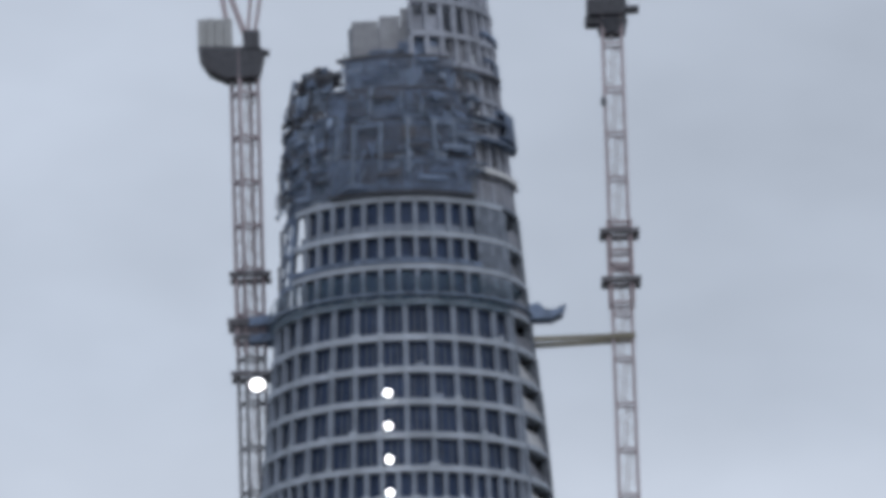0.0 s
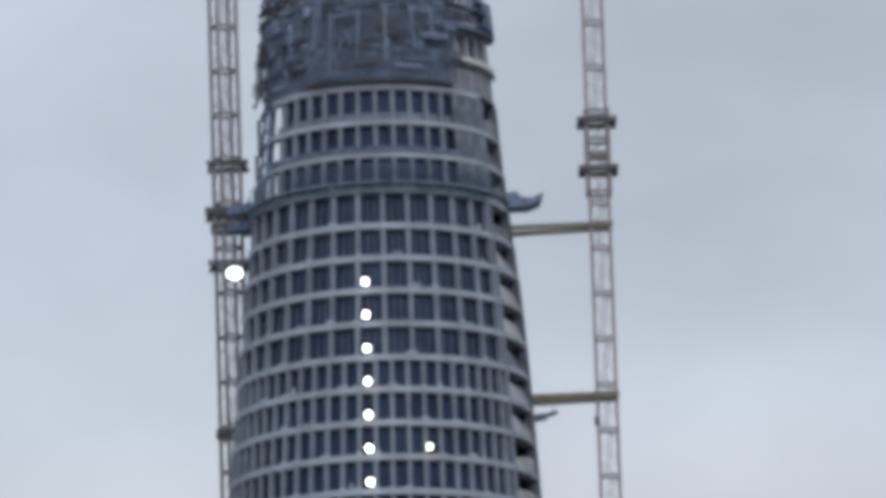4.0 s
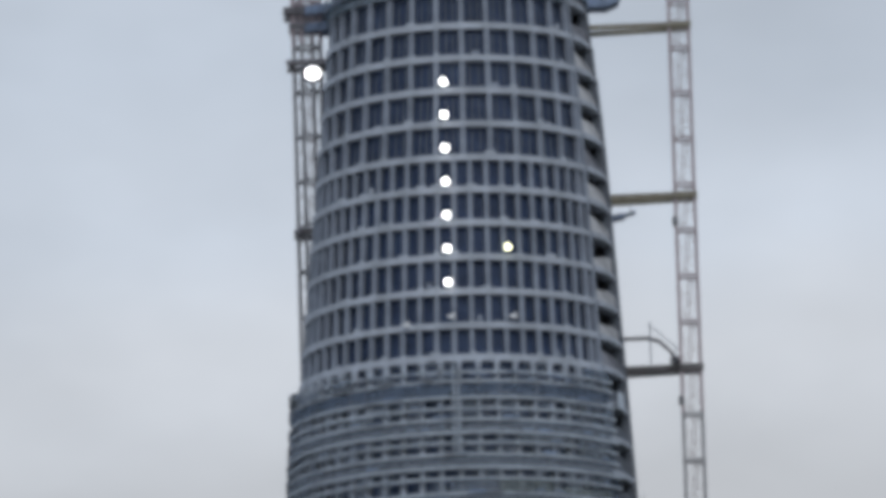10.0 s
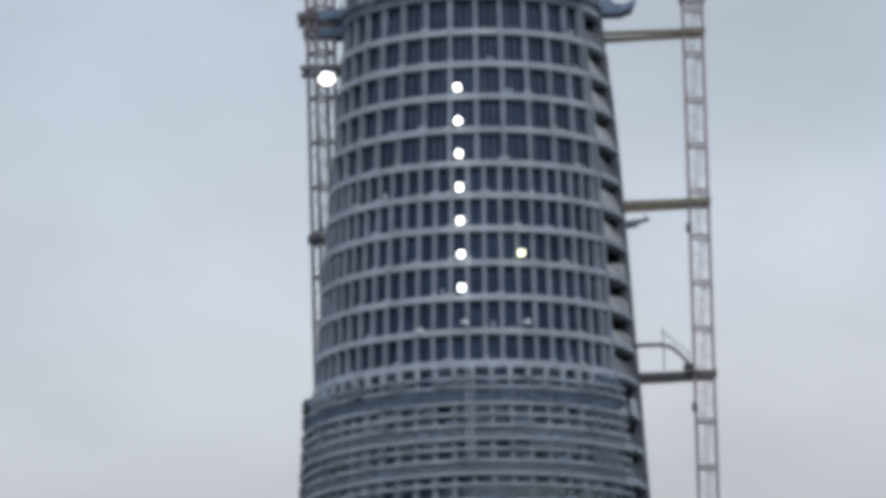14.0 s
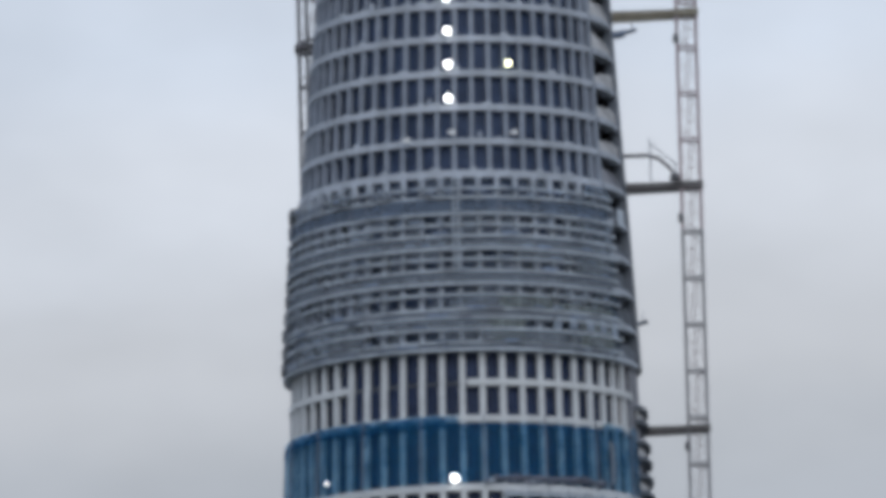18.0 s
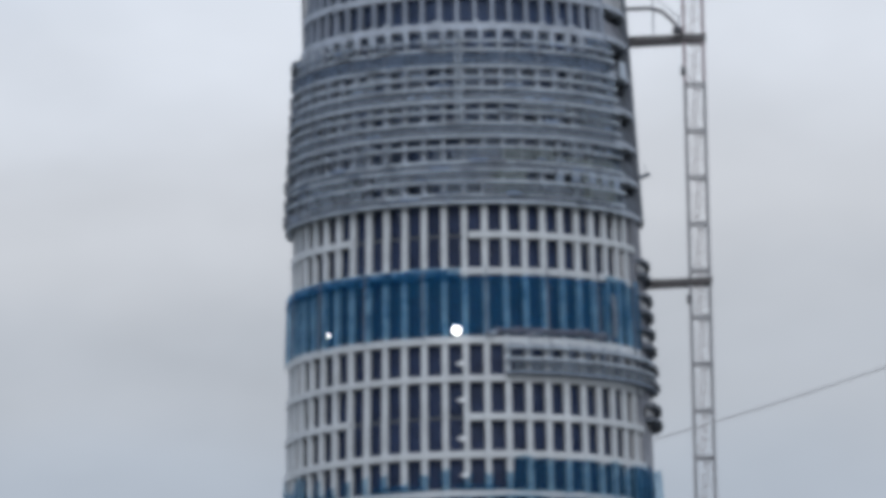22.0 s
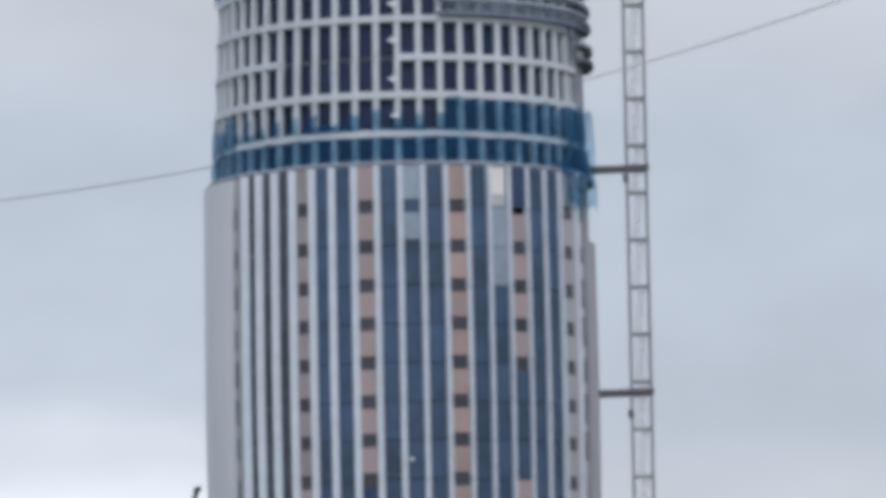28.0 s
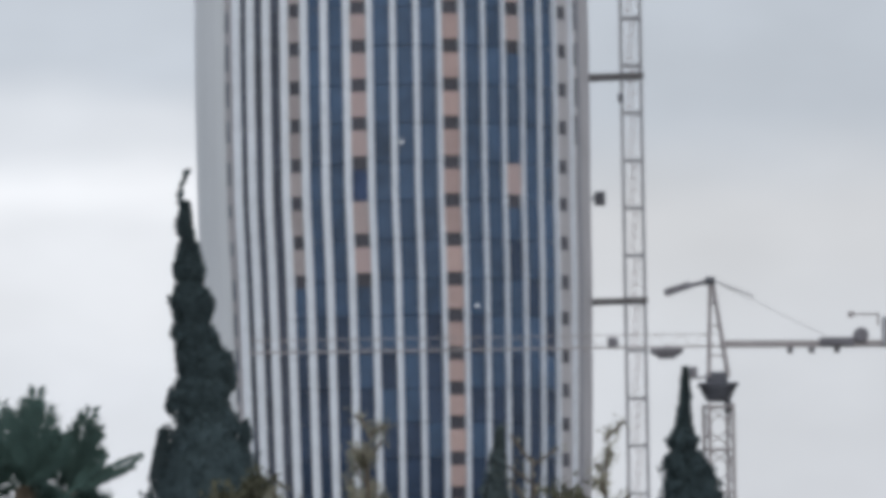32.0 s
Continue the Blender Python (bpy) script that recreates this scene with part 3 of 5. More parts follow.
PINK = {-5: (54.5, 97), -2: (55.0, 97), 2: (0, 97), 5: (77.0, 97), 8: (0, 97)}
for k in range(-8, 9):
    th = (FIN_TH[k] + FIN_TH[k + 1]) / 2
    span = FIN_TH[k + 1] - FIN_TH[k]
    for i, (zt, zb) in enumerate(zip(FLOORS[:-1], FLOORS[1:])):
        mid = (zt + zb) / 2
        w = 2 * (radius(mid)) * math.sin(radians(span / 2)) - 0.4
        lo, hi = PINK.get(k, (1e3, 1e3))
        pink = lo < mid < hi or (k == 5 and 62 < mid < 66)
        if (k == -2 and 63 < mid < 66.5) or (k == 5 and mid > 93):
            pink = False
        film = k == 0 and mid > 88
        above = (zt + FLOORS[i - 1]) / 2 if i else 200
        was_pink = i > 0 and (lo < above < hi or (k == 0 and above > 88) or (k == 5 and 62 < above < 66)) and not (k == -2 and 63 < above < 66.5)
        top = (zt - (0.74 if k == 8 else 0.68) if was_pink else zt - 0.04) if i else 96.4
        if (pink or film) and zb > 28:
            grey = k == 8
            part("window", bay_bm(th, zb - 0.68, zb + 0.68, w * (0.55 if grey else 1.0), -0.12 if not grey else 0.03), M_WINDOW if pink else M_GLASS, tower, "small dark window")
            part("panel", bay_bm(th, zb + 0.68 if not grey else zb - 0.72, top, w, 0.02), M_PALEBLUE if film else M_SIDE if grey else (M_PINK_GREY if k == -5 else M_PINK_WARM if k == 2 else M_PINK), tower, "pale film-covered panel" if film else "grey panel" if grey else "pinkish beige facade panel")
        elif zb > 28:
            # lower panes more often get the colour that paints a dark reflection
            m, lab = (M_GLASS, "blue coated glass pane") if random.random() > (58 - mid) / 22 else (M_GLASS_REFLECT, "blue glass pane, dark reflection put into its colour")
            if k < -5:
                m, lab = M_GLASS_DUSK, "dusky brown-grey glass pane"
            if (k == -2 and 63 < mid < 66.5) or (k == 5 and mid > 93):
                m, lab = M_NAVY, "dark navy pane"
            # foil pane near the top: the sun's reflection is painted into its colour
            if k == 4 and mid > 91:
                m, lab = M_FOIL, "foil-covered pane, sun reflection put into its pale colour"
            elif k == 4 and mid > 86:
                m, lab = M_PALEBLUE, "pale film-covered pane"
            if m is M_FOIL:
                part("pane", bay_bm(th - 0.35, zb + 1.2, top, w * 0.85, 0.03), m, tower, lab)
                part("film", bay_bm(th - 0.35, zb + 0.04, zb + 1.15, w * 0.85, 0.03), M_TARP, tower, "pale loose film")
                m, lab = M_GLASS, "blue coated glass pane"
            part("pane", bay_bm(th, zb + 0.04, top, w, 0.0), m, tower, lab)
    part("pane", bay_bm(th, 0, 29.0, 1.6, 0.0), M_GLASS, tower, "blue coated glass strip")
# grey slot between the first fin and the pale side wall
part("side_strip", skin_bm(zs, -58.0, -50.2, -0.25, thick=0.3), M_SIDE, tower, "recessed grey strip beside the fins")
for z in FLOORS[1:16]:
    part("slot_window", skin_bm([z - random.uniform(0.7, 1.5), z + random.uniform(0.4, 1.3)], -57.6, -56.4, -0.2, thick=0.1), M_STRIP, tower, "narrow grey slot")
# edge strip between the last fin and the side wall
part("side_strip", skin_bm(zs, 60, 72, -0.2, thick=0.3), M_SIDE, tower, "grey concrete strip")
part("strip_joint", skin_bm(zs, 67.2, 68.3, -0.15, thick=0.1), M_STEEL, tower, "dark vertical joint")
for z in FLOORS[1:8]:
    h = 1.3 if z > 89 else random.choice((2.4, 2.9, 1.6))
    part("slot_window", skin_bm([z - h / 2, z + h / 2], 62.6, 65.8, -0.1, thick=0.1), M_WINDOW, tower, "narrow dark slot")
part("strip_joint", skin_bm([FLOORS[7] - 1] + [q for q in zs if q < FLOORS[7] - 1], 63.4, 64.4, -0.15, thick=0.1), M_STEEL, tower, "dark vertical joint")
part("roof_ring", ring_bm(96.45, 96.8, -4.9, -0.3, step=6.6, zr=96), M_CONC_SHADE, tower, "concrete ledge where the finished facade ends")

# ---- raw frame that rises above the top slab ----
frame_me = unit_block("column", M_FRAME)
FRAME = [197.4, 201.1, 205.2, 209.1, 212.5, 215.6, 219.2, 222.6]
for z0, z1 in zip(FRAME[:-1], FRAME[1:]):
    if z0 > 198:
        a0 = 30 if z0 < 211 else 9
        part("edge_beam", ring_bm(z0 - 0.28, z0 + 0.28, -0.7, 0.12, a0, 150, zr=z0), M_FRAME, tower, "raw concrete edge band")
    a0 = 26 if z0 < 211 else 9
    th = a0
    while th < 152:
        p, q = on(th, z0 + 0.25, -0.25), on(th, z1 - 0.25, -0.25)
        w = random.uniform(0.36, 0.55)
        piece("column", frame_me, seg_matrix(p, q, w, 0.5), tower)
        if random.random() < 0.45:
            zz = z0 + (z1 - z0) * random.choice((0.45, 0.6, 0.9))
            part("wall_panel", skin_bm([z0 + 0.2, zz], th + 0.5, th + 8.8, -0.45 - random.uniform(0, 0.5), thick=0.15), random.choice((M_CORE, M_FRAME, M_PANEL)), tower, "infill panel between columns")
        th += 9.4
    if z0 in (201.1, 209.1, 212.5):
        part("wall_panel", skin_bm([z0 + 0.3, z1 - 0.4], 34, 52, -0.5, thick=0.2), M_CORE, tower, "stained concrete panel between columns")
part("edge_beam", ring_bm(222.5, 223.0, -0.7, 0.12, 9, 150, zr=222), M_CORE, tower, "raw concrete edge band")
bm = bmesh.new()
box(bm, (0.6, 791.5, 208.0), (9.5, 9.0, 21.0))
# walls added behind the frame, coloured dark for the shade between columns
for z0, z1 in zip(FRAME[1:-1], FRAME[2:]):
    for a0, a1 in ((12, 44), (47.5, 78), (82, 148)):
        part("inner_wall", skin_bm([z0 + 0.1, z1 - 0.1], a0, a1, -2.2 - random.uniform(0, 0.5), thick=0.2), M_CONC_SHADE, tower, "raw concrete inner wall, interior shade in its colour")
part("core_shaft", bm, M_CONC_SHADE, tower, "concrete lift shaft, interior shade in its colour", bevel=0.1)

# ---- dark self-climbing formwork on the unfinished side ----
form = thing("climbing_formwork", "dark blue-grey climbing formwork with decks and screens at the tower top", "formwork")
SCREENS = [(-90, -60, 197.7, 203.0, -0.5, M_PANEL), (-62, -33, 198.1, 203.0, -0.2, M_PROP), (-33, 40, 197.9, 200.0, -0.3, M_DARK), (-98, -34, 203.6, 206.7, 0.3, M_DARK), (-78, -36, 207.6, 210.5, 0.2, M_PROP), (-33, 36, 198.2, 202.0, 0.45, M_DARK),
           (-34, 38, 202.3, 205.9, 0.55, M_DARK), (-36, 34, 206.2, 209.2, 0.35, M_DARK), (-30, 32, 209.7, 212.8, 0.0, M_PANEL),
           (-56, -36, 204.5, 206.2, 0.5, M_PROP), (-80, -62, 198.4, 200.4, -0.3, M_PANEL), (-66, -50, 200.4, 201.8, 0.1, M_PANEL)]
for a0, a1, z0, z1, o, m in SCREENS:
    n = max(1, int((a1 - a0) / 9))
    for i in range(n):
        b0 = a0 + (a1 - a0) * i / n
        b1 = a0 + (a1 - a0) * (i + 1) / n
        j = random.uniform(-0.2, 0.2)
        part("screen", skin_bm([z0 + j * 0.5, z1 + j], b0 + 0.25, b1 - 0.25, o + random.uniform(-0.12, 0.12), thick=0.18), m if random.random() < 0.85 else M_PANEL, form, "weathered formwork screen")
for a0, a1, z, o0, o1 in [(-98, -33, 203.4, -1.0, 0.75), (-98, -33, 207.0, -1.2, 0.8), (-82, -36, 210.9, -1.5, 0.3), (-34, 38, 198.0, -1.0, 0.8), (-34, 38, 202.1, -1.0, 0.8),
                          (-36, 38, 206.0, -1.0, 0.7), (-36, 36, 209.4, -1.5, 0.7), (-34, 30, 213.0, -4.0, 0.4), (20, 72, 211.8, 0.13, 0.7), (62, 102, 213.9, -0.3, 0.15), (38, 72, 206.8, 0.13, 1.0), (36, 72, 204.4, 0.13, 1.2),
                          (64, 102, 208.1, 0.0, 0.9), (64, 102, 205.4, 0.0, 0.95), (60, 100, 216.7, -0.2, 0.35)]:
    part("deck", ring_bm(z - 0.16, z + 0.16, o0, o1, a0, a1, zr=z), M_CRANE_DARK if a0 < 30 else M_DARK, form, "dark steel working deck")
for th, z0, z1 in ((-21, 200.6, 205.3), (-8.2, 200.9, 205.4), (4.6, 201.2, 205.3), (17.5, 201.6, 205.2), (26, 202.6, 205.6), (-29, 202.0, 206.0), (-14, 206.6, 209.2), (1, 206.8, 208.8)):
    bm = bmesh.new()
    beam(bm, on(th, z0, 0.85), on(th + random.uniform(-1.5, 1.5), z1, 0.8), 0.4, 0.3)
    part("prop", bm, M_PROP, form, "grey steel formwork prop", bevel=0.04)
# dark sheets laid over the screens to paint the shade of open gaps
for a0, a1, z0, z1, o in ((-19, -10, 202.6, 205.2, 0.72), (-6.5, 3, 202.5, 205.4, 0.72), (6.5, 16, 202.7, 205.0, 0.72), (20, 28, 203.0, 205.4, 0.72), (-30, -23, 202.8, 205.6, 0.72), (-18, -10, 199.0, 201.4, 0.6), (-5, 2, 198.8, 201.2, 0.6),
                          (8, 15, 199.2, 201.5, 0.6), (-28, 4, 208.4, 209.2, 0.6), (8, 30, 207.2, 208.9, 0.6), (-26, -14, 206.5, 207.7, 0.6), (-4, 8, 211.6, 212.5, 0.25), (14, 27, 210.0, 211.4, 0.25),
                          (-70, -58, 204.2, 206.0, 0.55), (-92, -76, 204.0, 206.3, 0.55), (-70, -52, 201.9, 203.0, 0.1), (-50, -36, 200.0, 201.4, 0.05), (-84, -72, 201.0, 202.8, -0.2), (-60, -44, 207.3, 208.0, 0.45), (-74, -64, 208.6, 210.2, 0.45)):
    part("gap_shade", skin_bm([z0, z1], a0, a1, o, thick=0.06), M_CRANE_DARK, form, "dark sheet over the screens, painted shade of a gap")
# slim uprights in front of the screens
for th, z0, z1 in ((-21, 198.8, 205.6), (-8.4, 200.2, 205.5), (4.6, 200.0, 205.8), (17.6, 201.4, 205.7), (27, 202.4, 206.2), (-29.5, 201.6, 206.4), (-13, 206.4, 209.4), (11, 206.3, 208.2)):
    bm = bmesh.new()
    beam(bm, on(th, z0, 1.3), on(th + random.uniform(-1.2, 1.2), z1, 1.25), 0.22, 0.2)
    part("upright", bm, M_PROP, form, "grey slim upright")
knuckle_me = unit_block("prop_head", M_PROP, 0.15)
for th, z in ((5.3, 201.9), (20.6, 201.9), (5.0, 205.5), (17.2, 205.5), (-31.6, 202.2), (23.4, 210.6)):
    piece("prop_head", knuckle_me, Matrix.Translation(on(th, z, 1.15)) @ Matrix.Rotation(radians(th), 4, 'Z') @ Matrix.Diagonal((0.55, 0.25, 0.65, 1)), form)
for th in (-94, -80, -66, -52, -38):
    bm = bmesh.new()
    beam(bm, on(th, 203.2, 0.5), on(th, 207.0 if th < -70 else 211.0, 0.4), 0.24)
    part("guide_post", bm, M_CRANE_DARK, form, bevel=0.03)
# rolled dark sheet on the upper deck and the upright at its end
bm = bmesh.new()
rings = []
for i in range(13):
    f = i / 12
    th = -66 + 33 * f
    c = on(th, 211.65 + 0.22 * math.sin(5 * f) + (0.1, -0.12, 0.0)[i % 3], -0.1)
    r = (0.78 + (0.16, -0.1, 0.06, -0.16, 0.1)[i % 5]) * (0.6 + 0.4 * min(1.0, 4 * f, 5 * (1 - f)))
    n_ = Vector((math.sin(radians(th)), -math.cos(radians(th)), 0))
    rings.append([bm.verts.new(c + n_ * r * math.cos(k * math.pi / 5) + Vector((0, 0, r * math.sin(k * math.pi / 5)))) for k in range(10)])
for r0, r1 in zip(rings[:-1], rings[1:]):
    for k in range(10):
        bm.faces.new((r0[k], r0[(k + 1) % 10], r1[(k + 1) % 10], r1[k]))
bm.faces.new(rings[0])
bm.faces.new(rings[-1])
bmesh.ops.recalc_face_normals(bm, faces=bm.faces[:])
part("sheet_roll", bm, M_CRANE_DARK, form, "dark rolled sheet")
lump_me = [unit_block("stacked_form", m, 0.12) for m in (M_CRANE_DARK, M_DARK)]
for th, z, w, h in ((-63, 211.5, 1.0, 0.9), (-57, 212.3, 0.9, 0.5), (-51, 211.2, 1.3, 0.8), (-46, 212.5, 0.8, 0.45), (-41, 212.2, 0.7, 0.7), (-37, 211.4, 1.0, 0.9)):
    piece("stacked_form", lump_me[int(w * 10) % 2], Matrix.Translation(on(th, z, 0.55)) @ Matrix.Rotation(radians(th), 4, 'Z') @ Matrix.Rotation(0.15 * math.sin(th), 4, 'Y') @ Matrix.Diagonal((w, 0.5, h, 1)), form)
part("end_screen", skin_bm([209.2, 212.9], -88, -77, 0.3, thick=0.2), M_DARK, form, "dark upright end screen")
for th, z0, z1, o in ((72, 205.4, 208.1, 0.9), (80, 205.4, 208.3, 0.9), (88, 205.4, 208.6, 0.95), (74, 211.8, 213.9, 0.15), (82, 211.8, 214.2, 0.15), (90, 211.8, 214.0, 0.1)):
    part("guard_screen", skin_bm([z0, z1], th - 3.9, th + 3.9, o, thick=0.2), M_DARK, form, "dark guard screen")
# loose rods, planks and sheets that clutter the decks
rng3 = random.Random(77)
clutter = [unit_block("plank", M_DARK), unit_block("plank", M_PANEL), unit_block("plank", M_CRANE_DARK), unit_block("plank", M_PROP)]
for i in range(290):
    th = rng3.uniform(-92, 40)
    lo, hi = (198.2, 212.6) if th > -34 else (198.4, 210.2)
    z = rng3.uniform(lo, hi)
    o = rng3.uniform(0.6, 1.4) if th > -34 and z < 209 else rng3.uniform(0.2, 0.85)
    kind = rng3.random()
    p = on(th, z, o)
    if kind < 0.42:
        q = on(th + rng3.uniform(-5, 5), z + rng3.uniform(0.6, 2.2), o + rng3.uniform(-0.3, 0.3))
        m = seg_matrix(p, q, rng3.uniform(0.12, 0.3), 0.15)
    elif kind < 0.93:
        q = on(th + rng3.uniform(5, 14), z + rng3.uniform(-0.2, 0.2), o)
        m = seg_matrix(p, q, 0.35, rng3.uniform(0.12, 0.35))
    else:
        q = on(th, z + rng3.uniform(0.7, 1.6), o)
        m = seg_matrix(p, q, rng3.uniform(0.7, 1.6), 0.12)
    piece("plank", rng3.choice(clutter[:3] * 3 + clutter), m, form)
for a0, a1, z0, z1, o in ((-96, -34, 203.6, 206.7, 0.62), (-34, 38, 198.2, 201.9, 1.18), (-34, 38, 202.3, 205.8, 1.2), (-36, 36, 206.2, 209.2, 1.16), (-30, 32, 209.6, 212.7, 0.7), (-88, -34, 198.0, 203.0, 0.55)):
    part("debris_net", skin_bm([z0, (z0 + z1) / 2, z1], a0, a1, o, thick=0.04), M_NET_VEIL, form, "dark blue-grey veil of netting")
# flat grey panels standing on the top deck
for x0, x1, zt in ((-3.8, -1.0, 217.5), (-0.95, 1.2, 218.0), (1.25, 2.7, 218.8)):
    bm = bmesh.new()
    box(bm, ((x0 + x1) / 2, 781.0, (212.6 + zt) / 2), (x1 - x0 - 0.04, 0.35, zt - 212.6))
    part("wall_form", bm, M_FORM, form, "flat grey wall form panel", bevel=0.05)
for x0, x1, z0, z1 in ((1.0, 5.0, 213.0, 215.0), (-2.0, 1.5, 212.9, 214.2)):
    bm = bmesh.new()
    box(bm, ((x0 + x1) / 2, 780.3, (z0 + z1) / 2), (x1 - x0, 0.5, z1 - z0))
    part("deck_store", bm, M_DARK, form, "dark stacked forms", bevel=0.06)

part("pale_edge", ring_bm(200.85, 201.4, 0.14, 0.5, 37, 92, zr=201), M_PALE_EDGE, tower, "white slab edge strip")

# low parapet nets in the open upper floors
for z0, h in ((190.1, 0.75), (193.6, 0.9)):
    part("parapet", skin_bm([z0 + 0.27, z0 + 0.27 + h], -57, 39, -0.35, thick=0.06), M_INFILL, tower, "grey parapet sheet between columns")
part("rolled_net", ring_bm(190.42, 190.9, -0.3, 0.25, -57, 36, zr=190.6), M_CRANE_DARK, tower, "dark rolled band along the slab edge")
# blind wall beside the open upper floors
for z0, z1 in zip(UPPER[11:-1], UPPER[12:]):
    part("wall_panel", skin_bm([z0 + 0.28, z1 - 0.28], 39, 63, 0.04, thick=0.3), M_INFILL, tower, "stained concrete wall panel")
part("wall_panel", skin_bm([197.8, 200.7], 39, 75, -0.15, thick=0.3), M_CORE, tower, "stained concrete wall panel")

# ---- catch platform under the formwork ----
catch = thing("catch_platform", "dark netted catch platform running round the upper floors", "platform")
part("deck", ring_bm(187.0, 187.2, 0.19, 0.7, -100, 82, zr=187), M_PANEL, catch, "dark deck")
part("net", ragged_net(-100, 62, 187.2, 189.2, 0.62, 0.0, 0.25), M_NET_TEALGREY, catch, "dark blue-grey net")
part("upper_net", skin_bm([190.45, 191.0], -60, 40, 0.3, thick=0.05), M_DARK, catch, "dark rolled band")
part("lower_net", skin_bm([185.9, 187.0], -100, 56, 0.4, thick=0.05), M_NET_TEALGREY, catch, "dark veil of netting")
bm = bmesh.new()
wing = [(13.2, 188.3), (14.8, 188.6), (15.4, 187.9), (16.4, 187.85), (17.6, 188.4), (17.2, 187.4), (16.0, 186.9), (14.0, 186.9), (13.2, 187.0)]
for y in (787.6, 790.4):
    bm.faces.new([bm.verts.new((x, y, z)) for x, z in wing])
bm.verts.ensure_lookup_table()
nv = len(wing)
for i in range(nv):
    bm.faces.new((bm.verts[i], bm.verts[(i + 1) % nv], bm.verts[nv + (i + 1) % nv], bm.verts[nv + i]))
bmesh.ops.recalc_face_normals(bm, faces=bm.faces[:])
part("wing_deck", bm, M_DARK, catch, "upturned dark deck reaching off the core")
for xa, xb, z in ((15.3, 18.3, 165.0), (16.5, 18.6, 134.4)):
    ob = thing("outrigger_deck", "small dark deck sticking out from the core wall", "platform", "outrigger decks")
    bm = bmesh.new()
    beam(bm, (xa, 789, z - 0.4), (xb - 1.2, 789, z - 0.1), 1.6, 0.5)
    beam(bm, (xb - 1.5, 789, z - 0.12), (xb, 789, z + 0.3), 1.4, 0.2)
    part("deck", bm, M_DARK, ob, bevel=0.04)
    bm = bmesh.new()
    beam(bm, (xb - 0.5, 788.3, z), (xb - 0.5, 788.3, z + 1.2), 0.08)
    part("post", bm, M_STEEL, ob)

# ---- netted scaffold ----
scaf = thing("scaffold", "grey netted scaffold with plank decks wrapped round the tower", "scaffold")
BANDS = [(143.25, 144.95, 0.9), (139.6, 140.95, 1.05), (136.0, 137.35, 1.05), (132.55, 133.35, 1.0), (129.25, 130.0, 0.9)]
for zb, zt, wide in BANDS:
    part("deck", ring_bm(zb - 0.14, zb + 0.14, 0.19, wide, -104, 62, zr=zb), M_DECK, scaf, "worn plank deck")
    part("deck", ring_bm(zt - 0.16, zt + 0.16, 0.19, wide - 0.1, -104, 62, zr=zt), M_DECK, scaf, "worn plank deck")
    th = -104
    while th < 55:
        e = min(56, th + random.choice((6.6, 13.2, 19.8)))
        part("net", skin_bm([zb + 0.16, zt - random.uniform(0.15, 0.5)], th, e, wide + random.uniform(-0.1, 0.04), thick=0.04), M_NET_SLATE if zb > 143 else M_NET_DENSE, scaf, "dense grey debris net")
        th = e
# sheets added at both ends; their dark colour is the shade between decks
for z0, z1 in ((145.6, 147.0), (143.9, 145.3), (142.2, 143.2), (141.1, 142.0), (138.7, 139.5), (137.5, 138.4), (135.0, 135.9), (133.5, 134.8), (131.5, 132.4), (130.1, 131.2)):
    part("end_screen", skin_bm([z0, z1], -104, random.uniform(-84, -76), 0.45, thick=0.05), M_NET_SHADE, scaf, "dark net sheet, shade between decks put into its colour")
    part("end_screen", skin_bm([z0, z1], random.uniform(44, 50), 62, 0.45, thick=0.05), M_NET_SHADE, scaf, "dark net sheet, shade between decks put into its colour")
for zr_, wide in ((145.9, 0.8), (142.1, 0.9), (138.55, 0.95), (134.9, 1.0), (131.35, 1.0)):
    part("rail", ring_bm(zr_ - 0.15, zr_ + 0.13, 0.35, wide, -104, 62, zr=zr_), M_DECK, scaf, "pale ledger with planks")
# loose veils hung over some bays
for a0, a1, z0, z1, m in ((-4, 12, 133.4, 135.0, M_NET_DENSE), (12, 30, 133.4, 135.2, M_NET_GREEN), (30, 56, 133.4, 134.4, M_NET_GREEN),
                          (-60, -34, 130.0, 132.6, M_NET_GREY), (-30, 8, 131.3, 132.7, M_NET_DENSE), (8, 20, 130.0, 132.6, M_NET_GREEN), (40, 56, 130.0, 132.6, M_NET_GREEN), (6, 40, 130.0, 131.3, M_NET_GREY),
                          (-44, -30, 141.0, 142.1, M_NET_GREY), (18, 36, 138.5, 139.7, M_NET_GREY), (40, 56, 137.3, 139.7, M_NET_GREY), (-50, -40, 144.9, 146.9, M_NET_GREY)):
    part("net", skin_bm([z0 + random.uniform(0, 0.2), z1 - random.uniform(0, 0.25)], a0, a1, 0.92 + random.uniform(0, 0.1), thick=0.04), m, scaf, "loose grey debris net")
for k in range(-15, 9):
    bm = bmesh.new()
    beam(bm, on(OFF + STEP * k, 129.3, 0.85), on(OFF + STEP * k, 146.8, 0.75), 0.12)
    part("standard", bm, M_STEEL, scaf, "steel scaffold standard")
# dark bands at the scaffold's far end, painting the shade between its decks
for z in (146.25, 144.65, 142.65, 140.95, 139.05, 137.45, 135.65, 133.9, 132.0, 130.4):
    part("rolled_net", ring_bm(z - 0.4, z + 0.4, 0.2, 1.12 + random.uniform(-0.06, 0.12), -106, -80 + random.uniform(-4, 4), zr=z), M_STRIP, scaf, "dark rolled band")
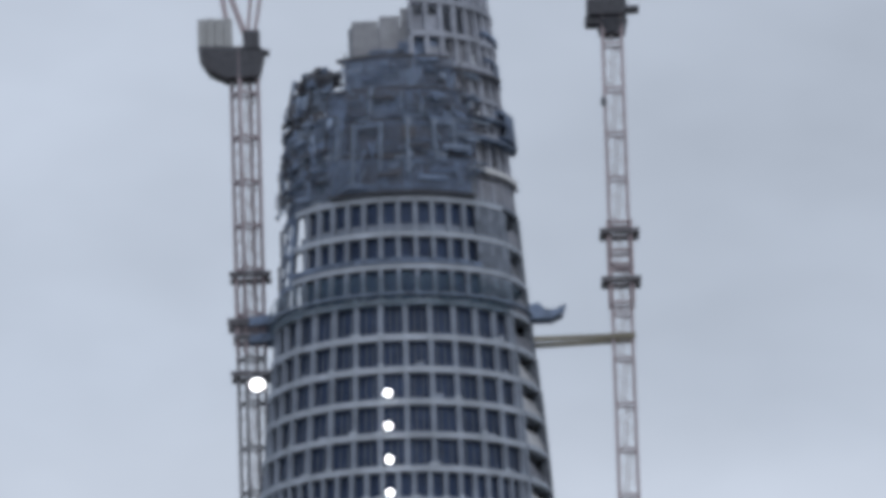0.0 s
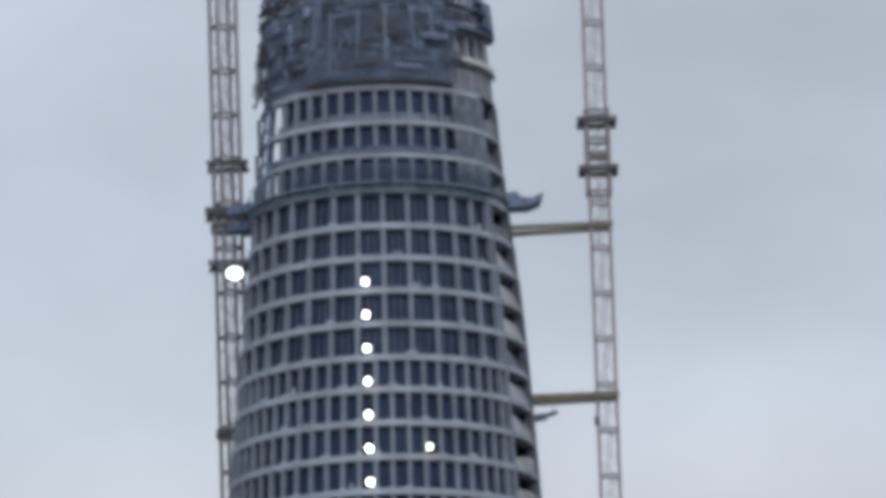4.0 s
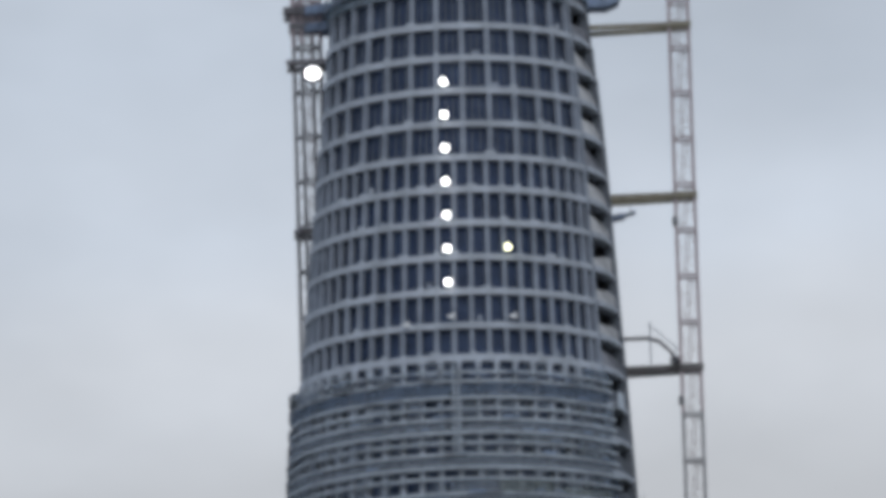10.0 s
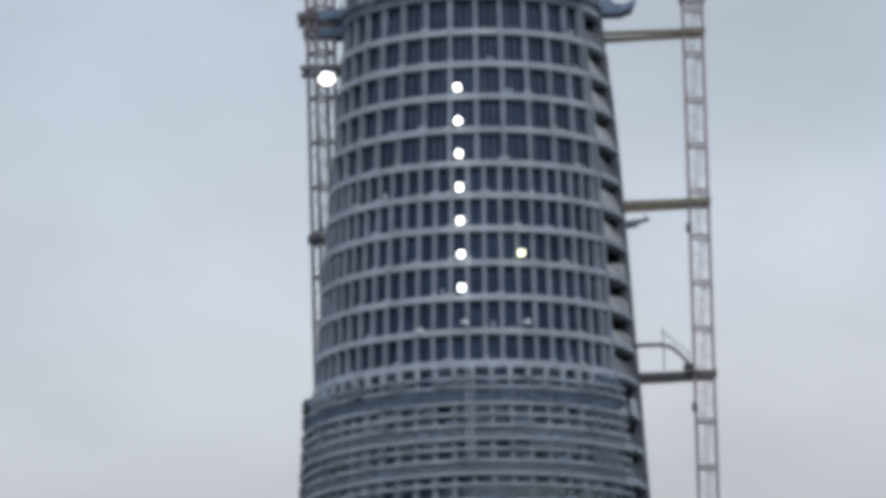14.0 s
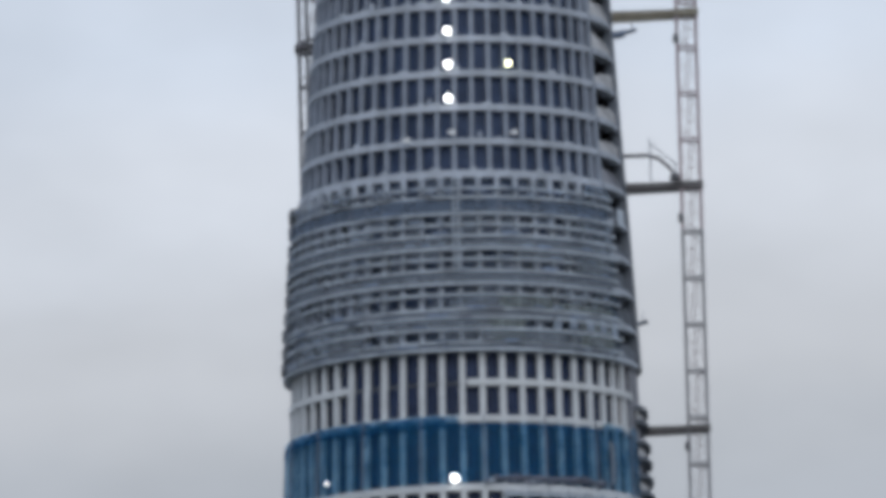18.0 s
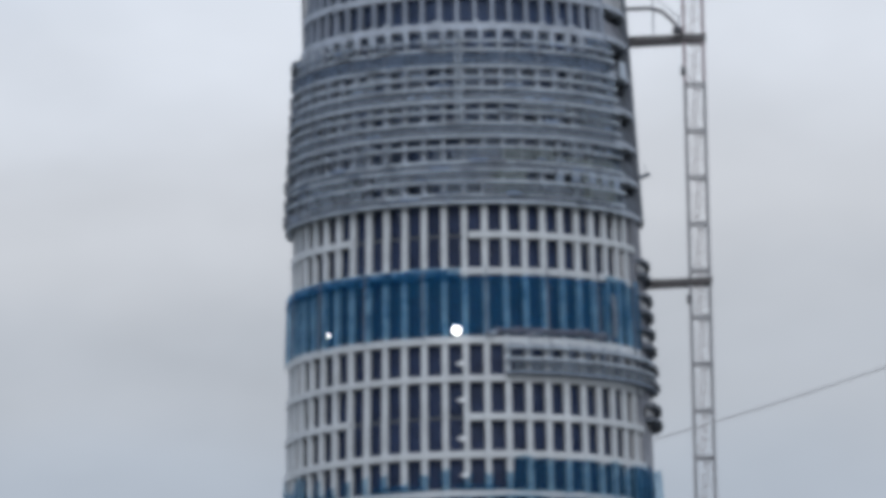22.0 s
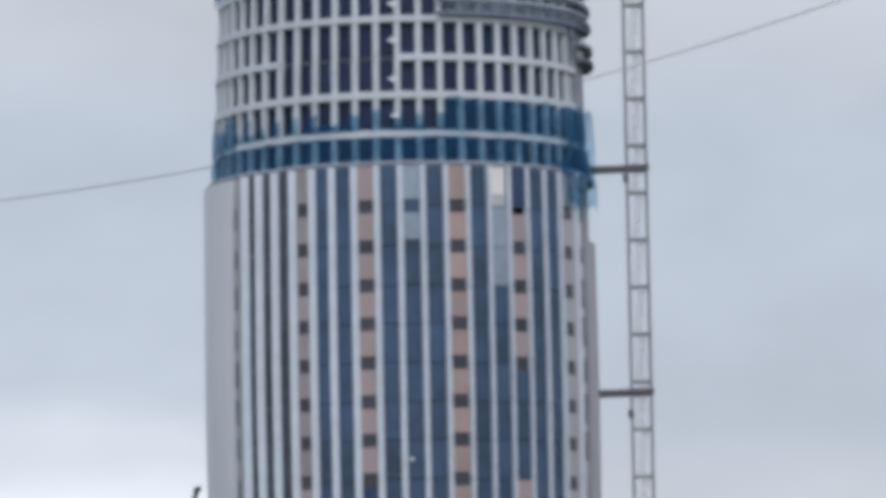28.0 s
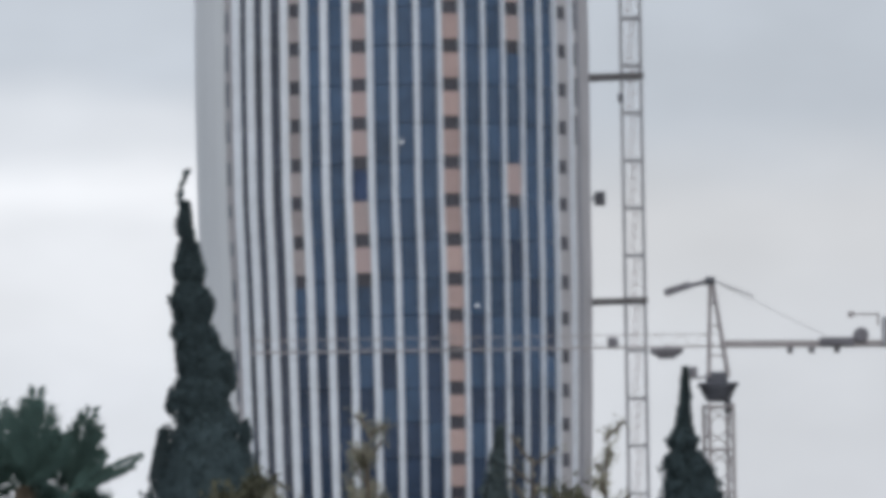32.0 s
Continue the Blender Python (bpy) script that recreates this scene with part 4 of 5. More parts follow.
# toe boards, loose planks and tied-up sheets along the ledgers
rng5 = random.Random(55)
boards = [unit_block("toe_board", m) for m in (M_STEEL, M_PROP, M_PANEL, M_DARK)]
for z in (145.7, 145.1, 143.5, 142.4, 141.2, 139.9, 138.8, 137.6, 136.3, 135.1, 133.5, 132.7, 131.6, 130.1, 129.5):
    th = -84.0
    while th < 58:
        w = rng5.uniform(1.5, 7.0)
        if rng5.random() < 0.5:
            h = rng5.uniform(0.1, 0.28)
            zz = z + rng5.uniform(-0.1, 0.2)
            p, q = on(th, zz, 1.1), on(th + w, zz + rng5.uniform(-0.05, 0.05), 1.1)
            piece("toe_board", rng5.choice(boards), seg_matrix(p, q, 0.08, h), scaf)
        th += w + rng5.uniform(0.5, 4.0)
# pale sheets hung between the standards
for th in (31.1, 37.4, 44.3, 50.4, 56.5):
    part("hung_sheet", skin_bm([131.5, 132.9], th - 1.5, th + 1.5, 0.98, step=1.5, thick=0.05), M_PROP, scaf, "grey hung sheet")
for a0, a1, z0, z1 in ((64, 70, 143.4, 145.2), (-31, -26, 142.2, 142.6)):
    part("hung_sheet", skin_bm([z0, z1], a0, a1, 1.0, thick=0.05), M_DECK, scaf, "pale hung sheet")
# thin veils over whole lifts
for z0, z1 in ((145.0, 146.9), (141.0, 143.1), (137.4, 139.5), (133.4, 135.9), (130.0, 132.5)):
    for a0, a1 in ((-82, -48), (-48, -14), (-14, 22), (22, 58)):
        part("veil", skin_bm([z0, (z0 + z1) / 2, z1], a0, a1, 1.12 + random.uniform(-0.03, 0.03), thick=0.04), M_NET_THIN, scaf, "thin grey veil of netting")
# ladder tower up the front
bm = bmesh.new()
for th in (-2.6, -0.9):
    beam(bm, on(th, 137.3, 1.3), on(th, 147.0, 1.05), 0.12)
for i in range(24):
    z = 137.6 + 0.4 * i
    beam(bm, on(-2.6, z, 1.25), on(-0.9, z, 1.25), 0.07)
part("ladder", bm, M_DECK, scaf, "pale steel ladder")

# short front scaffold on the pale floors
fs = thing("front_scaffold", "low grey scaffold with two decks on the pale floors", "scaffold")
for z in (111.9, 113.3, 114.5):
    part("deck", ring_bm(z - 0.14, z + 0.14, 0.19, 1.0, 12, 84, zr=z), M_DECK if z > 112.5 else M_PROP, fs, "worn plank deck")
for k in range(2, 9):
    bm = bmesh.new()
    beam(bm, on(OFF + STEP * k, 111.7, 0.9), on(OFF + STEP * k, 115.0, 0.9), 0.12)
    part("standard", bm, M_PROP, fs)
part("net", skin_bm([112.05, 113.0], 14, 84, 1.02, thick=0.04), M_NET_GREY, fs, "grey net")

# stack of side platforms on the core
sp = thing("side_platforms", "stack of short dark platforms hung on the core wall", "platform")
for i, z in enumerate((124.95, 123.5, 121.4, 119.7, 117.9, 116.2, 114.1, 112.4, 110.05, 108.6)):
    part("deck", ring_bm(z - 0.2, z + 0.2, 0.1, 0.95 + 0.04 * i, 73, 104, zr=z), M_STRIP, sp, "dark short deck")
    if i % 2:
        part("tarp", skin_bm([z + 0.3, z + 1.1], 72, 86, 0.5, thick=0.05), M_TARP, sp, "pale loose tarp")
for th in (66, 84, 102):
    bm = bmesh.new()
    beam(bm, on(th, 108.2, 0.4), on(th, 125.6, 0.4), 0.16)
    part("hanger_post", bm, M_STEEL, sp)


# ---- blue nets ----
bn = thing("blue_net", "blue translucent debris net stretched round two pale floors", "net")
for a0, a1, zt, rag in ((-104, -6, 122.45, 0.12), (-6, 32, 121.75, 0.12), (32, 50, 121.7, 0.2), (50, 72, 122.3, 0.35)):
    part("net", ragged_net(a0, a1, 115.75, zt, 0.34, 0.1, rag, bulge=0.16), M_NET_BLUE, bn, "blue debris net")
part("net_hem", ragged_net(-104, -2, 121.3, 122.5, 0.42, 0.12, 0.1, bulge=0.1), M_NET_BLUE, bn, "doubled hem of the blue net")
part("net_edge", ring_bm(121.35, 121.55, 0.4, 0.6, -104, 50, zr=122), M_NET_BLUE, bn, "folded blue net edge")
for k in range(-14, 10, 3):
    bm = bmesh.new()
    beam(bm, on(OFF + STEP * k, 115.4, 0.5), on(OFF + STEP * k, 122.6, 0.5), 0.12)
    part("net_pole", bm, M_STEEL, bn)
part("loose_strip", ragged_net(51.2, 53.6, 116.2, 120.6, 0.6), M_PALEBLUE, bn, "pale hanging strip")
part("folded_sheet", ragged_net(9, 49, 115.85, 116.5, 0.55, 0.05, 0.2), M_MAUVE, bn, "mauve-grey folded sheet")
rag_me = [unit_block("rag", m, 0.15) for m in (M_MAUVE, M_MAUVE, M_PROP, M_PALEBLUE)]
rng4 = random.Random(9)
for i in range(26):
    th = rng4.uniform(6, 52)
    piece("rag", rng4.choice(rag_me), Matrix.Translation(on(th, rng4.uniform(115.85, 116.35), 0.56)) @ Matrix.Rotation(radians(th), 4, 'Z') @ Matrix.Rotation(rng4.uniform(-0.5, 0.5), 4, 'Y') @ Matrix.Diagonal((rng4.uniform(0.3, 0.9), 0.12, rng4.uniform(0.2, 0.5), 1)), bn)
ln = thing("lower_blue_net", "torn blue debris net above the finished facade", "net")
part("net", ragged_net(-104, 42, 96.9, 99.5, 0.28, 0.1, 0.1, bulge=0.15), M_NET_TEAL, ln, "blue debris net")
part("net", ragged_net(42, 80, 96.9, 99.5, 0.55, 0.1, 0.1), M_NET_TEAL, ln, "blue debris net")
part("net", ragged_net(14, 78, 100.0, 103.3, 0.4, 0.1, 0.3), M_NET_TEAL, ln, "blue debris net")
for k in range(-10, 3):
    th = OFF + STEP * k
    part("net_scrap", ragged_net(th - 1.6, th + 1.6, 100.1, 101.4 + random.uniform(-0.3, 0.9), 0.3, 0.05, 0.3, step=0.8), M_NET_TEAL, ln, "blue net scrap wrapped round a column")
for a0, a1, zt in ((-60, -44, 100.9), (-31, -14, 100.7), (-4, 14, 100.6)):
    part("net", ragged_net(a0, a1, 100.1, zt, 0.32, 0.05, 0.25), M_NET_TEAL, ln, "torn blue net strip")
part("net", ragged_net(-104, -60, 99.6, 102.4, 0.2, 0.1, 0.9), M_NET_TEAL, ln, "torn blue net")
part("net_fold", ragged_net(53, 72, 92.8, 97.5, 0.75, 0.9, 0.3), M_NET_TEAL, ln, "hanging fold of blue net")
part("net", ragged_net(58, 84, 97.0, 103.4, 0.95, 0.3, 0.4), M_NET_TEAL, ln, "blue debris net")
part("net_tube", ring_bm(96.8, 97.0, 0.1, 0.4, -104, 80, zr=97), M_NET_TEAL, ln, "blue net seam")


# ---- floodlights on the floors ----
def floodlight(x, z, lit, size, material=None, group="floodlights in a column"):
    th = math.degrees(math.asin(max(-0.99, min(0.99, (x - axis(z)) / radius(z)))))
    lab = "bright white floodlight hung in front of the facade" if lit else "unlit pale floodlight fixed to the facade"
    if material is M_LAMP_YELLOW:
        lab = "small yellow floodlight on the facade"
    ob = thing("floodlight", lab, "floodlight", group)
    c = on(th, z, 0.75)
    bm = bmesh.new()
    box(bm, c + Vector((0, 0.22, 0)), (size * (1.5 if lit else 0.8), 0.22, size * (1.5 if lit else 0.8)))
    part("housing", bm, M_TARP, ob, bevel=0.06)
    bm = bmesh.new()
    bmesh.ops.create_cone(bm, cap_ends=True, segments=16, radius1=size * 0.95, radius2=size * 0.7, depth=0.14,
                          matrix=Matrix.Translation(c + Vector((0, -0.06, 0))) @ Matrix.Rotation(radians(-90), 4, 'X'))
    if not lit and size > 0.3:
        bm.free()
        side = [(-0.5, 0.02), (0.38, 0.36), (0.42, -0.26), (-0.1, -0.2)]
        vs = [c + Vector((u, d, v)) for d in (-0.12, 0.1) for u, v in side]
        bm = faces_mesh(vs, [(0, 3, 2, 1), (4, 5, 6, 7), (0, 1, 5, 4), (1, 2, 6, 5), (2, 3, 7, 6), (3, 0, 4, 7)])
        bmesh.ops.recalc_face_normals(bm, faces=bm.faces[:])
    part("lens" if lit or size < 0.3 else "hood", bm, (material or M_LAMP) if lit else M_LENS_OFF, ob, "lit lens" if lit else "")
    bm = bmesh.new()
    beam(bm, c + Vector((0, 0.2, 0)), on(th, z, -0.75) + Vector((0, 0, 0.0)), 0.12)
    part("bracket", bm, M_STEEL, ob)
    return ob


for i in range(7):
    floodlight(-1.06 - 0.02 * i, 176.4 - 3.525 * i, True, 0.37)
floodlight(4.68, 158.9, True, 0.34, M_LAMP_YELLOW, "single floodlights")
floodlight(-1.48, 116.15, True, 0.4, None, "single floodlights")
floodlight(-13.85, 116.8, True, 0.11, None, "single floodlights")
for x, z in ((5.0, 151.7), (-5.4, 151.1), (-1.0, 151.7), (-1.2, 112.8), (-1.2, 109.1), (-1.2, 105.2), (-1.0, 101.5)):
    floodlight(x, z, False, 0.36, None, "unlit floodlights")
for x, z in ((0.0, 67.1), (7.0, 50.9)):
    floodlight(x, z, False, 0.22, None, "unlit floodlights")
hb = thing("hoist_box", "small dark box hung on the side wall", "box")
bm = bmesh.new()
box(bm, (20.05, 789, 62.8), (1.1, 1.0, 1.4))
part("body", bm, M_CRANE_DARK, hb, bevel=0.08)
bm = bmesh.new()
box(bm, (19.4, 789, 62.8), (0.5, 0.3, 0.3))
part("bracket", bm, M_STEEL, hb)

# ---- tower cranes ----
def block_mesh(name, material):
    bm = bmesh.new()
    bmesh.ops.create_cube(bm, size=1.0)
    me = bpy.data.meshes.new(name)
    bm.to_mesh(me)
    bm.free()
    me.materials.append(material)
    return me


def section_mesh(name, side, h, chord, material, brace=0.05, braces=4):
    """The mesh of a section's square frame, and its chords and braces as pairs of mesh and pose."""
    bm = bmesh.new()
    s = side / 2
    cs = [(-s, -s), (s, -s), (s, s), (-s, s)]
    unit = block_mesh("chord", material)
    fine = block_mesh("brace", M_MAST_FINE if side > 1.5 else material)
    bars = []
    for x, y in cs:
        bars.append(("chord", unit, seg_matrix((x, y, 0), (x, y, h), chord, chord)))
    for i in range(4):
        (x0, y0), (x1, y1) = cs[i], cs[(i + 1) % 4]
        beam(bm, (x0, y0, h - 0.14), (x1, y1, h - 0.14), 0.28 * chord / 0.36, 0.28 * chord / 0.36)
        for k in range(braces):
            a, b_ = ((x0, y0), (x1, y1)) if k % 2 == 0 else ((x1, y1), (x0, y0))
            bars.append(("brace", fine, seg_matrix((*a, 0.1 + (h - 0.3) * k / braces), (*b_, 0.1 + (h - 0.3) * (k + 1) / braces), brace, brace)))
    me = bpy.data.meshes.new(name)
    bm.to_mesh(me)
    bm.free()
    me.materials.append(material)
    if side > 1.5:
        # ladder inside the mast, set slanting between two rest landings
        lb = bmesh.new()
        for dx in (-0.22, 0.22):
            beam(lb, (dx - 0.25, -0.2, 0), (dx + 0.25, -0.2, h), 0.07)
        for i in range(int(h / 0.35)):
            f = i * 0.35 / h
            beam(lb, (-0.47 + 0.5 * f, -0.2, i * 0.35), (-0.03 + 0.5 * f, -0.2, i * 0.35), 0.05)
        lm = bpy.data.meshes.new("ladder")
        lb.to_mesh(lm)
        lb.free()
        lm.materials.append(M_MAST_FINE)
        bars.append(("ladder", lm, Matrix.Identity(4)))
    return me, bars


def mast_section(parent, sec, m):
    ob = piece("mast_section", sec[0], m, parent)
    for name, me, bm_ in sec[1]:
        piece(name, me, bm_, ob)


def crane_mast(parent, x, y, node, pitch, top, side, turn, red, grey, grey_below):
    n0 = -int(node // pitch)
    z = node + n0 * pitch
    while z < top - 0.5:
        mast_section(parent, red if z > grey_below else grey, Matrix.Translation((x, y, z)) @ Matrix.Rotation(radians(turn), 4, 'Z'))
        z += pitch
    bm = bmesh.new()
    box(bm, (x, y, 0.5), (side + 2.2, side + 2.2, 1.0 + 2 * max(0, node + n0 * pitch - 0.0)))
    part("footing", bm, M_BALLAST, parent, "concrete footing", bevel=0.1)


PITCH = 4.83
crane = thing("tower_crane", "reddish-grey lattice tower crane tied to the tower with long beams", "crane")
CX, CY = 23.45, 789.0
sec_red = section_mesh("mast_section", 1.98, PITCH, 0.28, M_MAST)
sec_grey = section_mesh("mast_section", 1.98, PITCH, 0.28, M_MAST_GREY)
crane_mast(crane, CX, CY, 202.0, PITCH, 217.5, 1.95, 0, sec_red, sec_grey, 143)
for z in (195.95, 190.8):
    bm = bmesh.new()
    for sx, sy, w, d in ((0, -1.55, 4.1, 0.6), (0, 1.55, 4.1, 0.6), (-1.75, 0, 0.6, 2.6), (1.75, 0, 0.6, 2.6)):
        box(bm, (CX + sx, CY + sy, z), (w, d, 0.55))
    part("climbing_collar", bm, M_COLLAR, crane, "dark climbing collar", bevel=0.05)
for sx in (-1.2, 1.2):
    for sy in (-1.2, 1.2):
        bm = bmesh.new()
        beam(bm, (CX + sx, CY + sy, 188.2), (CX + sx, CY + sy, 197.2), 0.3)
        part("climbing_post", bm, M_MAST, crane)
for z in (188.4, 192.5, 194.0, 197.0):
    for sy in (-1.2, 1.2):
        bm = bmesh.new()
        beam(bm, (CX - 1.2, CY + sy, z), (CX + 1.2, CY + sy, z), 0.3)
        part("climbing_bar", bm, M_MAST, crane)
# head
bm = bmesh.new()
bmesh.ops.create_cone(bm, cap_ends=True, segments=20, radius1=1.35, radius2=1.7, depth=1.6, matrix=Matrix.Translation((CX, CY, 218.2)))
part("slewing_ring", bm, M_CRANE_DARK, crane, "dark slewing ring")
bm = bmesh.new()
box(bm, (CX - 0.5, CY, 220.3), (4.2, 3.0, 2.0))
box(bm, (CX - 1.9, CY, 218.9), (1.8, 2.0, 1.0))
part("machine_deck", bm, M_CRANE_DARK, crane, "dark machinery deck", bevel=0.15)
bm = bmesh.new()
box(bm, (CX + 2.2, CY - 1.0, 219.9), (1.3, 1.4, 0.6))
part("walkway", bm, M_CRANE_DARK, crane, bevel=0.05)
bm = bmesh.new()
for sx in (-1.0, 1.0):
    beam(bm, (CX + sx, CY, 221.2), (CX, CY, 230.0), 0.35)
part("head_frame", bm, M_MAST, crane, "reddish head frame")
# tie beams to the tower
for z, th, m in ((184.85, 0.5, M_TIE), (166.8, 0.58, M_TIE), (148.7, 0.62, M_TIE_DARK), (123.4, 0.55, M_TIE_DARK), (98.1, 0.45, M_TIE_DARK), (75.2, 0.5, M_TIE_DARK), (52.35, 0.5, M_TIE_DARK)):
    x0 = axis(z) + radius(z) - 0.6
    for p, q in (((x0, CY - 0.6, z), (24.6, CY - 1.1, z)), ((x0 - 0.2, CY + 2.6, z), (24.3, CY + 1.1, z))):
        bm = bmesh.new()
        beam(bm, p, q, 0.3, th)
        part("tie_beam", bm, m, crane, "long steel tie beam")
    for sy in (-1.15, 1.15):
        bm = bmesh.new()
        box(bm, (CX, CY + sy, z), (2.5, 0.3, th + 0.1))
        part("tie_collar", bm, m, crane, bevel=0.03)
for z in (145.2, 210.0, 164.0, 121.5, 100.0 - 3.0, 72.9):
    bm = bmesh.new()
    box(bm, (CX - 1.15, CY - 1.1, z), (0.5, 0.4, 0.9))
    part("junction_box", bm, M_CRANE_DARK, crane, bevel=0.04)
# walkway bridge on the third tie
bridge = thing("crane_walkway", "dark railed walkway bridge from the core to the crane", "walkway")
bm = bmesh.new()
for p, q in (((16.2, 151.7), (19.0, 151.75)), ((19.0, 151.75), (20.2, 151.4)), ((20.2, 151.4), (21.2, 150.5)), ((21.2, 150.5), (22.2, 149.2))):
    beam(bm, (p[0], CY - 1.5, p[1]), (q[0], CY - 1.5, q[1]), 0.8, 0.24)
part("deck", bm, M_COLLAR, bridge)
bm = bmesh.new()
beam(bm, (19.3, CY - 1.9, 149.0), (19.3, CY - 1.9, 153.4), 0.14)
beam(bm, (19.3, CY - 1.9, 153.0), (22.0, CY - 1.9, 150.6), 0.1)
beam(bm, (21.9, CY - 1.9, 149.3), (21.9, CY - 1.9, 150.9), 0.1)
part("railing", bm, M_STEEL, bridge)
bm = bmesh.new()
box(bm, (21.8, CY - 1.5, 149.35), (1.0, 1.0, 0.6))
part("landing", bm, M_CRANE_DARK, bridge, bevel=0.05)

crane2 = thing("tower_crane", "reddish luffing tower crane with grey ballast standing behind the tower", "crane")
LX, LY = -15.45, 804.0
sec_red2 = section_mesh("mast_section", 2.15, PITCH, 0.32, M_MAST)
sec_grey2 = section_mesh("mast_section", 2.15, PITCH, 0.32, M_MAST_GREY)
crane_mast(crane2, LX, LY, 206.7, PITCH, 217.5, 2.15, 24, sec_red2, sec_grey2, 185)
for z, w in ((196.1, 4.4), (190.9, 5.0), (189.3, 3.6), (167.1, 3.6), (185.3, 4.6)):
    bm = bmesh.new()
    for sy in (-1.7, 1.7):
        box(bm, (LX + 0.1, LY + sy, z), (w, 0.5, 0.55 if z != 190.9 else 0.8))
    for sx in (-1.7, 1.7):
        box(bm, (LX + 0.1 + sx, LY, z), (0.5, 3.0, 0.5))
    part("climbing_collar", bm, M_COLLAR, crane2, "dark collar platform", bevel=0.04)
for sx in (-1.45, 1.45):
    for sy in (-1.45, 1.45):
        bm = bmesh.new()
        beam(bm, (LX + sx, LY + sy, 188.0), (LX + sx, LY + sy, 197.0), 0.32)
        part("climbing_post", bm, M_MAST, crane2)
for z in (190.9, 189.0):
    for p, q, w, d in (((LX, LY - 1.5, z), (-8.5, 796.5, z - 0.6), 0.8, 0.9), ((LX + 1.4, LY + 1.2, z), (-6.0, 800.0, z - 0.6), 0.5, 0.6)):
        bm = bmesh.new()
        beam(bm, p, q, w, d)
        part("tie_beam", bm, M_DARK, crane2, "dark tie frame to the tower")
bm = bmesh.new()
beam(bm, (LX - 1.0, LY - 1.5, 167.0), (-10.5, 797.0, 167.0), 0.4, 0.5)
part("tie_beam", bm, M_TIE_DARK, crane2, "dark tie beam")
bm = bmesh.new()
vs = [(-20.3, 221.25), (-13.6, 221.0), (-13.2, 220.6), (-13.9, 217.8), (-17.3, 217.7), (-19.2, 218.6), (-20.2, 220.2)]
for y in (802.4, 805.6):
    bm.faces.new([bm.verts.new((x, y, z)) for x, z in vs])
bm.verts.ensure_lookup_table()
for i in range(len(vs)):
    j = (i + 1) % len(vs)
    bm.faces.new((bm.verts[i], bm.verts[j], bm.verts[len(vs) + j], bm.verts[len(vs) + i]))
bmesh.ops.recalc_face_normals(bm, faces=bm.faces[:])
part("machine_deck", bm, M_CRANE_DARK, crane2, "dark machinery deck")
for i in range(4):
    bm = bmesh.new()
    box(bm, (-19.85 + 0.92 * i, 804, 222.75), (0.88, 2.8, 3.1 + 0.15 * (i % 2)))
    part("ballast_block", bm, M_BALLAST, crane2, "pale grey ballast block", bevel=0.08)
bm = bmesh.new()
box(bm, (-14.6, 803.2, 221.8), (1.8, 2.0, 2.2))
part("cab", bm, M_CRANE_DARK, crane2, "dark operator cab", bevel=0.15)
bm = bmesh.new()
box(bm, (-13.3, 803.2, 220.5), (1.2, 1.2, 0.4))
part("walkway", bm, M_CRANE_DARK, crane2)
bm = bmesh.new()
for y in (803.0, 805.0):
    beam(bm, (-17.1, y, 223.5), (-18.0, y, 229.5), 0.5)
    beam(bm, (-15.0, y, 222.0), (-17.6, y, 229.5), 0.45)
part("back_frame", bm, M_MAST, crane2, "reddish back frame legs")
bm = bmesh.new()
for y in (803.2, 804.8):
    beam(bm, (-14.4, y, 222.0), (-13.0, y, 230.5), 0.3)
    beam(bm, (-15.1, y, 222.0), (-14.2, y, 230.5), 0.3)
part("jib_foot", bm, M_MAST, crane2, "reddish jib foot")
big = thing("floodlight", "large bright floodlight on the crane mast", "floodlight", "single floodlights")
bm = bmesh.new()
bmesh.ops.create_uvsphere(bm, u_segments=20, v_segments=12, radius=0.66, matrix=Matrix.Translation((-14.88, 801.5, 183.9)) @ Matrix.Diagonal((1.15, 0.3, 0.92, 1)))
part("lens", bm, M_LAMP, big, "lit lens")
bm = bmesh.new()
box(bm, (-14.88, 801.9, 183.9), (1.7, 0.45, 1.4))
part("housing", bm, M_CRANE_DARK, big, bevel=0.06)
bm = bmesh.new()
beam(bm, (-14.88, 802.0, 184.5), (-14.88, 802.4, 185.3), 0.2)
part("bracket", bm, M_STEEL, big)

# ---- further crane with a level jib, standing nearer ----
FX, FY = 16.05, 400.0
far = thing("level_jib_crane", "slim brownish tower crane with a long level jib", "crane")
sec_far = section_mesh("mast_section", 1.25, 2.2, 0.15, M_DCRANE, 0.06, 2)
bm = bmesh.new()
z = 0.0
while z < 20.0:
    mast_section(far, sec_far, Matrix.Translation((FX, FY, z)) @ Matrix.Rotation(radians(12), 4, 'Z'))
    z += 2.2
bmesh.ops.create_cone(bm, cap_ends=True, segments=12, radius1=0.62, radius2=0.98, depth=0.75, matrix=Matrix.Translation((FX, FY, 22.5)))
box(bm, (FX, FY, 22.98), (2.1, 1.7, 0.2))
box(bm, (FX - 0.05, FY, 23.35), (1.1, 1.0, 0.6))
box(bm, (FX + 0.5, FY, 21.9), (0.35, 0.5, 0.7))
part("slewing_platform", bm, M_CRANE_DARK, far, "dark slewing platform", bevel=0.08)
bm = bmesh.new()
box(bm, (14.8, FY - 0.6, 23.6), (0.36, 0.6, 0.6))
box(bm, (15.3, FY - 0.5, 23.35), (0.9, 0.2, 0.1))
part("cab", bm, M_COLLAR, far, "dark cab", bevel=0.05)
bm = bmesh.new()
